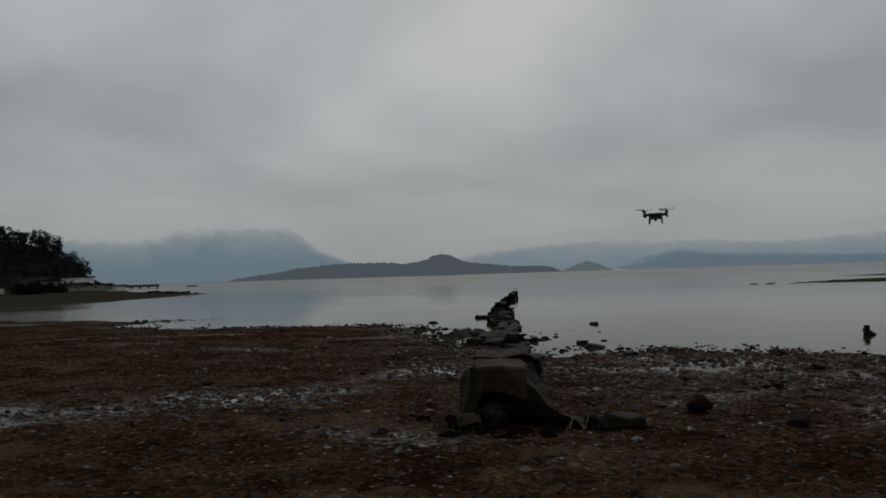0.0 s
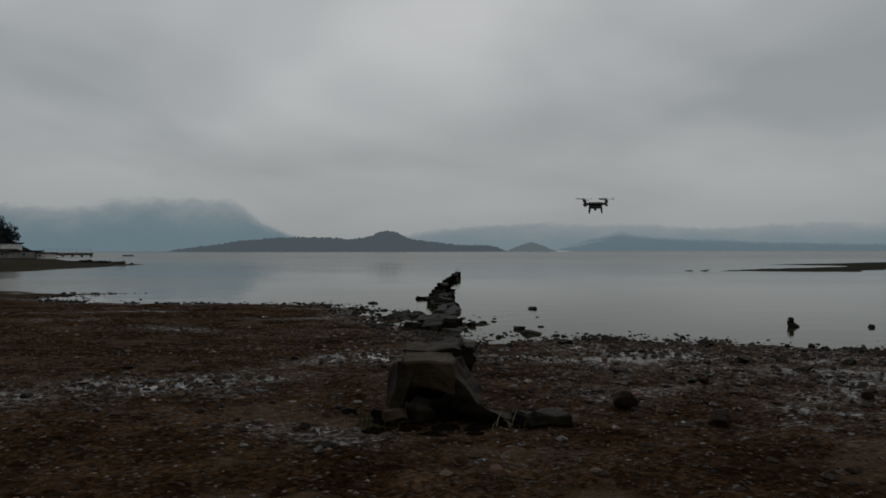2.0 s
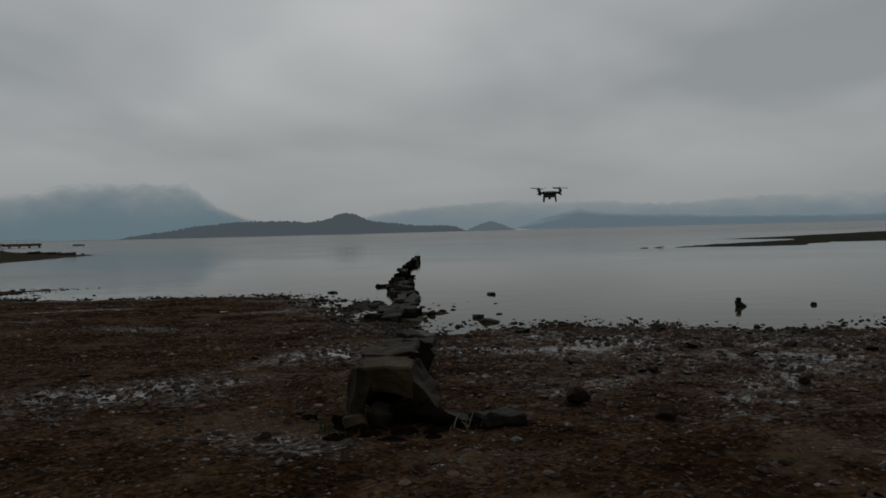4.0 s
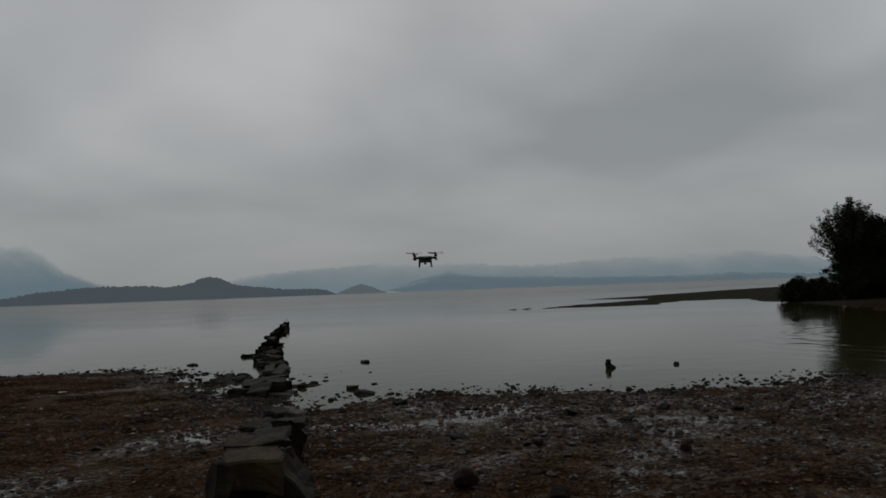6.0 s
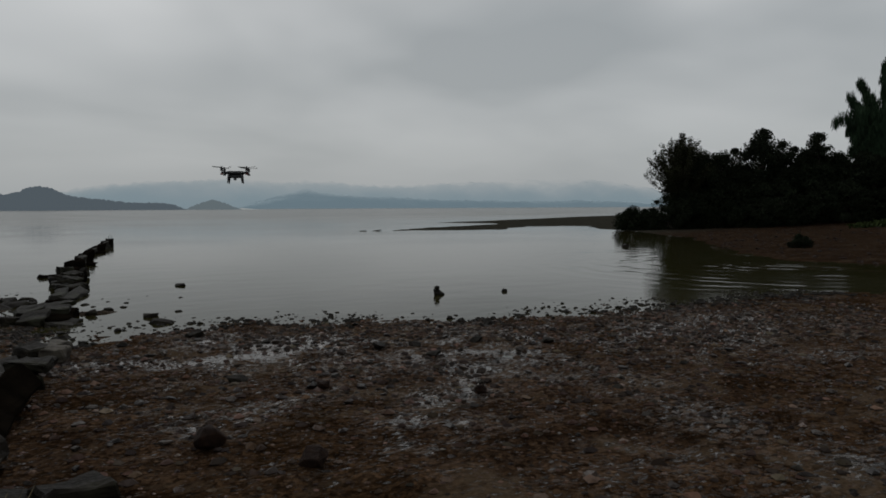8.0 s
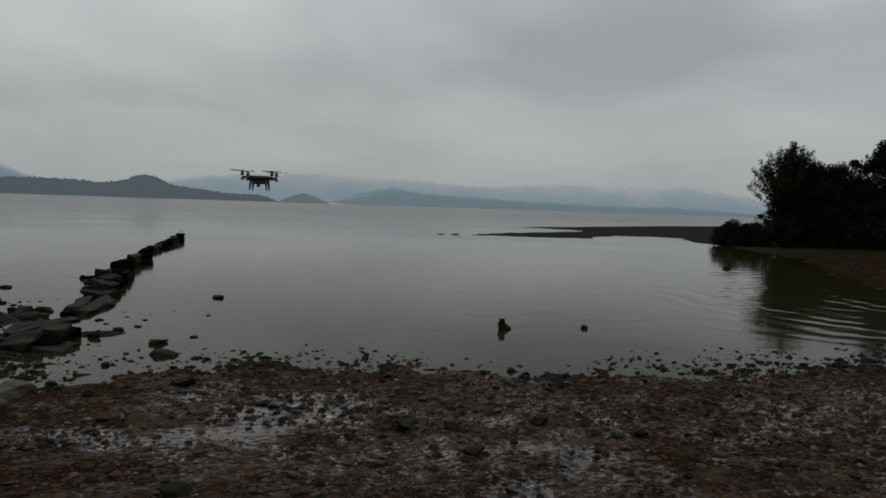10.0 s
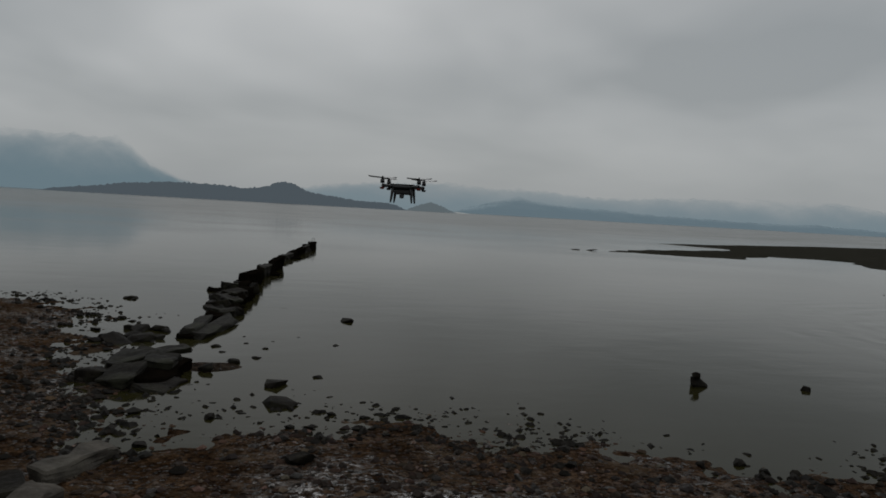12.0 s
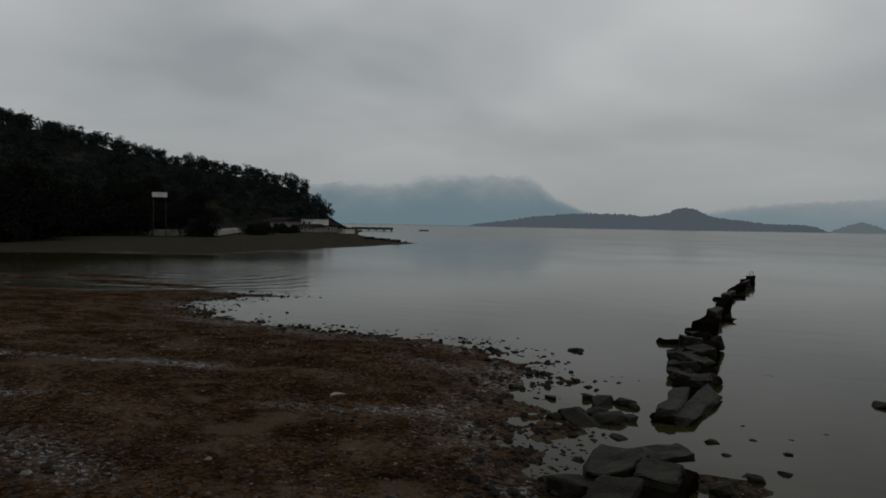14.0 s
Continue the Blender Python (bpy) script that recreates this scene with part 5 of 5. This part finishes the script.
# ---- the house behind the bamboo ----
def house(name, x, y, z, size, turn, wall_mat, label, windows, roof_h=1.4, flat=False):
    top = tagged(new(name), label, "house")
    top.matrix_basis = pose(x, y, min(z, ground_at(x, y) + 0.1) if x < 0 else z, 0, 0, turn)
    w, d, h = size
    bm = bmesh.new()
    box(bm, (w, d, h), Matrix.Translation((0, 0, h / 2)), 0.03)
    part("wall", bm, wall_mat, top)
    bm = bmesh.new()
    if flat:
        box(bm, (w + 0.5, d + 0.5, 0.22), Matrix.Translation((0, 0, h + 0.112)), 0.04)
    else:
        ring = [bm.verts.new((sx * (w / 2 + 0.5), sy * (d / 2 + 0.5), h + 0.004)) for sx, sy in ((-1, -1), (1, -1), (1, 1), (-1, 1))]
        crest = [bm.verts.new((sx * (w / 2 + 0.2), 0, h + roof_h)) for sx in (-1, 1)]
        bm.faces.new(ring[::-1])
        bm.faces.new((ring[0], ring[1], crest[1], crest[0]))
        bm.faces.new((ring[2], ring[3], crest[0], crest[1]))
        bm.faces.new((ring[1], ring[2], crest[1]))
        bm.faces.new((ring[3], ring[0], crest[0]))
    part("roof", bm, M_ROOF, top, "dark tiled roof" if not flat else "flat dark roof")
    for px, pz, ww, wh in windows:
        bm = bmesh.new()
        for sx in (-1, 1):
            box(bm, (0.08, 0.10, wh + 0.08), Matrix.Translation((px + sx * ww / 2, -d / 2 - 0.04, pz)))
        for sz in (-1, 1):
            box(bm, (ww + 0.08, 0.10, 0.08), Matrix.Translation((px, -d / 2 - 0.043, pz + sz * wh / 2)))
        win = part("window", bm, M_WHITE, top)
        bm = bmesh.new()
        box(bm, (ww - 0.06, 0.04, wh - 0.06), Matrix.Translation((px, -d / 2 - 0.024, pz)))
        part("pane", bm, M_PANE, win)
    return top


house("house", 66.8, 31.9, 2.2, (7.5, 6, 3.35), -62, M_PLASTER, "ochre-plastered house with a dark roof behind the bamboo", [(-1.6, 2.0, 1.2, 1.3), (1.8, 2.0, 1.2, 1.3)], 0.9)

# ---- the far side of the cove ----
r = np.random.RandomState(15)


def forest(name, label, xs, ys, size, seed, material, per=70, leaf=0.7):
    z = land(xs, ys)
    rr = np.random.RandomState(seed)
    cs = []
    for x, y, zz, s in zip(xs, ys, z, size):
        for _ in range(5):
            a = rr.uniform(0, math.tau)
            cs.append((x + math.cos(a) * s * 0.32, y + math.sin(a) * s * 0.32, zz + s * rr.uniform(0.55, 1.15)))
        for _ in range(2):
            cs.append((x + rr.uniform(-0.3, 0.3) * s, y + rr.uniform(-0.3, 0.3) * s, zz + s * 0.35))
    me = leaves(name, cs, float(np.mean(size)) * 0.34, per // 5, leaf, material, seed, (1, 1, 0.75))
    return tagged(new(name, me), label, "woodland", kind="stuff")


fx, fy = r.uniform(-330, -75, 15000), r.uniform(20, 215, 15000)
hz = hill(fx, fy)
bearing = np.degrees(np.arctan2(1 - fx, fy - 11))
ok = (hz > 0.6) & (shore(fx, fy) > 8) & ~((bearing < 38) & (np.hypot(fx - 1, fy - 11) < 158))
fx, fy = fx[ok][:4300], fy[ok][:4300]
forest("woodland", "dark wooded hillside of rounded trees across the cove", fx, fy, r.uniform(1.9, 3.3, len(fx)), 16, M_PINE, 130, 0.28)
for i in range(9):
    k = i / 14
    x = -45 - 15 * k + r.uniform(-2.5, 2.5)
    y = 50 + 44 * k + r.uniform(-3, 3)
    tagged(tree("grove_tree", x - 6, y, r.uniform(4.6, 6.6), r.uniform(2.6, 3.6), 300 + i, M_GROVE, "dense dark tree in the grove beside the cove", 110, 0.20, 0.35, 0.05, 66, spread=1.15), group="trees in the grove")
tree("shrub", -50.4, 75.2, 5.0, 2.3, 340, M_GROVE, "tall dark rounded bush on the far beach", 150, 0.16, 0.2, 0.02, 60, spread=0.9)

house("lake_house", -74.2, 141.7, 1.6, (4.4, 4, 2.6), -25, M_WHITE, "white two-window lake house on the headland", [(-1.0, 1.5, 0.9, 1.0), (1.0, 1.5, 0.9, 1.0)], 0.4, True)
house("lake_shed", -69.6, 138.6, 0.9, (7.0, 3, 1.2), -20, M_CONCRETE, "long low grey shed beside the lake house", [(-2.4, 0.7, 1.0, 0.5), (0.0, 0.7, 1.0, 0.5), (2.4, 0.7, 1.0, 0.5)], 0.3, True)
house("lake_house", -80.1, 138.9, 1.2, (7.0, 4, 1.6), -25, M_CONCRETE, "long grey lakeside building under the wood", [(-2.2, 0.9, 1.0, 0.7), (0.0, 0.9, 1.0, 0.7), (2.2, 0.9, 1.0, 0.7)], 0.8)
house("lake_shed", -67.9, 129.6, 0.8, (5.0, 2.6, 1.1), -20, M_CONCRETE, "small low shed with a pitched roof by the shore", [(-1.2, 0.65, 0.8, 0.5), (1.2, 0.65, 0.8, 0.5)], 0.5)
house("lake_shed", -65.1, 138.5, 0.8, (2.6, 2.4, 1.0), -20, M_WHITE, "small white hut by the jetty", [(0.0, 0.6, 0.7, 0.4)], 0.3, True)
for i in range(10):
    k = r.rand()
    tagged(tree("shrub", -44 - 22 * k + r.uniform(-3, 3), 66 + 52 * k + r.uniform(-4, 4), r.uniform(0.7, 1.6), r.uniform(1.0, 2.0), 350 + i, M_GROVE, "low dull scrub on the far beach", 60, 0.12, 0.08, 0.02, 30, spread=0.5), group="scrub on the far beach")
# dark boulders banked along the headland's tip
for i in range(26):
    k = r.rand()
    x, y = -33.0 - 12 * k + r.uniform(-1, 1), 92.0 + 14 * k + r.uniform(-1.5, 1.5)
    rock(x, y, r.uniform(0.5, 1.3), r.uniform(0.5, 0.9), label="dark boulder on the tip of the headland", group="boulders on the headland")
bm = bmesh.new()
box(bm, (5.0, 0.4, 0.7), Matrix.Translation((0, 0, 0.35)), 0.05)
bank = tagged(new("retaining_wall", bm_mesh("retaining_wall", bm, M_CONCRETE)), "low pale concrete wall along the far beach", "wall")
bank.matrix_basis = pose(-52.9, 74.0, 0.6, 0, 0, 42)

bm = bmesh.new()
box(bm, (24.0, 0.5, 0.7), Matrix.Translation((0, 0, 0.3)), 0.06)
bank = tagged(new("retaining_wall", bm_mesh("retaining_wall", bm, M_CONCRETE)), "long low concrete wall stepping up from the far beach", "wall")
bank.matrix_basis = pose(-54.4, 86.0, 0.75, 0, 0, 120)
sign = tagged(new("signboard"), "white signboard on two tall posts before the trees", "signboard")
sign.matrix_basis = pose(-50.8, 69.6, 0.6, 0, 0, 42)
bm = bmesh.new()
box(bm, (1.45, 0.08, 0.5), Matrix.Translation((0, -0.10, 4.35)), 0.02)
part("board", bm, M_WHITE, sign)
for px in (-0.6, 0.6):
    bm = bmesh.new()
    tube(bm, [(px, 0, -0.2), (px, 0, 4.8)], [0.04, 0.035], 8)
    part("post", bm, M_BARK, sign)

# a jetty with a rail
jetty = tagged(new("jetty"), "long low jetty with a railing off the headland", "jetty")
jetty.matrix_basis = pose(-94.0, 212.0, 0, 0, 0, 15)
bm = bmesh.new()
box(bm, (13.0, 2.4, 0.75), Matrix.Translation((0, 0, 0.8)), 0.05)
part("deck", bm, M_TIMBER, jetty)
for i in range(6):
    for s in (-1, 1):
        bm = bmesh.new()
        tube(bm, [(-6.2 + i * 2.45, s * 1.0, -1.0), (-6.2 + i * 2.45, s * 1.0, 0.5)], [0.14, 0.14], 8)
        part("pile", bm, M_TIMBER, jetty)
for i in range(8):
    bm = bmesh.new()
    box(bm, (0.09, 0.09, 1.0), Matrix.Translation((-6.3 + i * 1.8, -1.1, 1.674)), 0.01)
    part("rail_post", bm, M_WHITE, jetty)
bm = bmesh.new()
box(bm, (12.8, 0.07, 0.09), Matrix.Translation((0, -1.1, 2.22)), 0.01)
part("rail", bm, M_WHITE, jetty)
bm = bmesh.new()
box(bm, (3.4, 1.0, 0.6), Matrix.Translation((0, 0, 0.2)), 0.2)
boat = tagged(new("rowing_boat", bm_mesh("rowing_boat", bm, M_BOAT)), "small dark boat lying off the jetty", "boat")
boat.matrix_basis = pose(-86.0, 236.5, 0, 0, 0, 10)


# tufts by the wall's end
def tuft(x, y, n, high, material, label, seed):
    rr = np.random.RandomState(seed)
    base = np.column_stack([x + rr.normal(0, 0.09, n), y + rr.normal(0, 0.06, n), np.zeros(n)])
    base[:, 2] = land(base[:, 0], base[:, 1]) - 0.01
    bend = rr.normal(0, 0.4, (n, 2))
    hh = high * rr.uniform(0.5, 1.1, n)
    side = rr.normal(0, 1, (n, 2))
    side /= np.linalg.norm(side, axis=1)[:, None]
    rows = []
    for k, w in ((0, 0.006), (0.5, 0.005), (1.0, 0.0012)):
        c = base + np.column_stack([bend * (hh * k * k)[:, None], hh * k])
        o = np.column_stack([side * w, np.zeros(n)])
        rows += [c - o, c + o]
    v = np.stack(rows, 1).reshape(-1, 3)
    q = np.array([(0, 1, 3, 2), (2, 3, 5, 4)])
    f = (q[None] + (np.arange(n) * 6)[:, None, None]).reshape(-1, 4)
    return tagged(mesh_object("grass_tuft", v, f, material), label, "grass", kind="stuff")


tuft(-0.42, 8.45, 24, 0.11, M_GRASS, "green grass tuft growing against the wall's end", 1)
tuft(-0.36, 8.25, 14, 0.09, M_GRASS, "green grass tuft growing against the wall's end", 2)
tuft(0.66, 8.22, 16, 0.13, M_STRAW, "dry pale straw beside the flat slab", 3)


# ---- the quadcopter that hovers over the waterline ----
def quadcopter(x, y, z, turn, tip=0.0):
    top = tagged(new("quadcopter"), "black four-rotor camera drone hovering over the water's edge", "drone")
    top.matrix_basis = pose(x, y, z, tip, 0, turn) @ Matrix.Diagonal((1.4, 1.4, 1.4, 1))
    bm = bmesh.new()
    box(bm, (0.205, 0.15, 0.030), Matrix.Translation((0, 0, 0.004)), 0.013, 3)
    part("body", bm, M_SHELL, top, smooth=True)
    bm = bmesh.new()
    box(bm, (0.19, 0.13, 0.010), Matrix.Translation((0, 0, 0.0245)), 0.0045, 2)
    part("top_cover", bm, M_TOP, top, "dark grey top cover")
    bm = bmesh.new()
    box(bm, (0.138, 0.098, 0.046), Matrix.Translation((0, 0.0, -0.0345)), 0.010, 2)
    part("battery", bm, M_SHELL, top)
    for i, (sx, sy) in enumerate(((-1, -1), (1, -1), (1, 1), (-1, 1))):
        ex, ey = sx * 0.150, sy * 0.125
        bm = bmesh.new()
        tube(bm, [(sx * 0.07, sy * 0.05, 0.006), (sx * 0.11, sy * 0.092, 0.008), (ex, ey, 0.008)], [0.015, 0.013, 0.016], 8)
        arm = part("arm", bm, M_SHELL, top, smooth=True)
        bm = bmesh.new()
        bmesh.ops.create_cone(bm, cap_ends=True, segments=10, radius1=0.014, radius2=0.022, depth=0.016, matrix=Matrix.Translation((ex, ey, -0.014)))
        part("lamp", bm, M_RED if sy < 0 else M_TOP, arm)
        bm = bmesh.new()
        bmesh.ops.create_cone(bm, cap_ends=True, segments=14, radius1=0.017, radius2=0.016, depth=0.034, matrix=Matrix.Translation((ex, ey, 0.044)))
        bmesh.ops.create_cone(bm, cap_ends=True, segments=10, radius1=0.010, radius2=0.006, depth=0.022, matrix=Matrix.Translation((ex, ey, 0.073)))
        motor = part("motor", bm, M_SHELL, top, smooth=True)
        bm = bmesh.new()
        a0 = (0.35, 2.8, 0.5, 1.2)[i]
        for s in (0, math.pi):
            prev = None
            for k in range(7):
                rr = 0.010 + 0.105 * k / 6
                wdt = 0.004 + 0.020 * math.sin(math.pi * min(1, 0.15 + k / 7.2)) * (1.1 - 0.09 * k)
                row = []
                for edge, dz in ((-wdt * 0.5, -0.003), (wdt * 0.5, 0.004)):
                    ca, sa = math.cos(a0 + s), math.sin(a0 + s)
                    for t in (0.0, 0.0022):
                        row.append(bm.verts.new((ex + ca * rr - sa * edge, ey + sa * rr + ca * edge, 0.070 + dz + t + 0.006 * (k / 6) ** 2)))
                if prev:
                    for p, q in ((0, 1), (1, 3), (3, 2), (2, 0)):
                        bm.faces.new((prev[p], prev[q], row[q], row[p]))
                else:
                    bm.faces.new((row[0], row[1], row[3], row[2]))
                prev = row
            bm.faces.new((prev[2], prev[3], prev[1], prev[0]))
        part("propeller", bm, M_SHELL, motor)
        bm = bmesh.new()
        lx, ly = sx * 0.075, sy * 0.060
        tube(bm, [(lx, ly, -0.005), (lx + sx * 0.004, ly + sy * 0.004, -0.05), (lx + sx * 0.012, ly + sy * 0.010, -0.118), (lx + sx * 0.013, ly + sy * 0.010, -0.126)], [0.014, 0.012, 0.007, 0.005], 8)
        part("landing_leg", bm, M_SHELL, top, smooth=True)
    bm = bmesh.new()
    box(bm, (0.036, 0.034, 0.034), Matrix.Translation((0, -0.050, -0.0715)), 0.009, 2)
    gimbal = part("camera_pod", bm, M_SHELL, top)
    bm = bmesh.new()
    bmesh.ops.create_cone(bm, cap_ends=True, segments=14, radius1=0.013, radius2=0.012, depth=0.012, matrix=Matrix.Translation((0, -0.072, -0.0715)) @ Matrix.Rotation(math.pi / 2, 4, "X"))
    part("lens", bm, M_GLASS, gimbal)
    return top


quadcopter(3.75, 16.4, 2.56, -20)
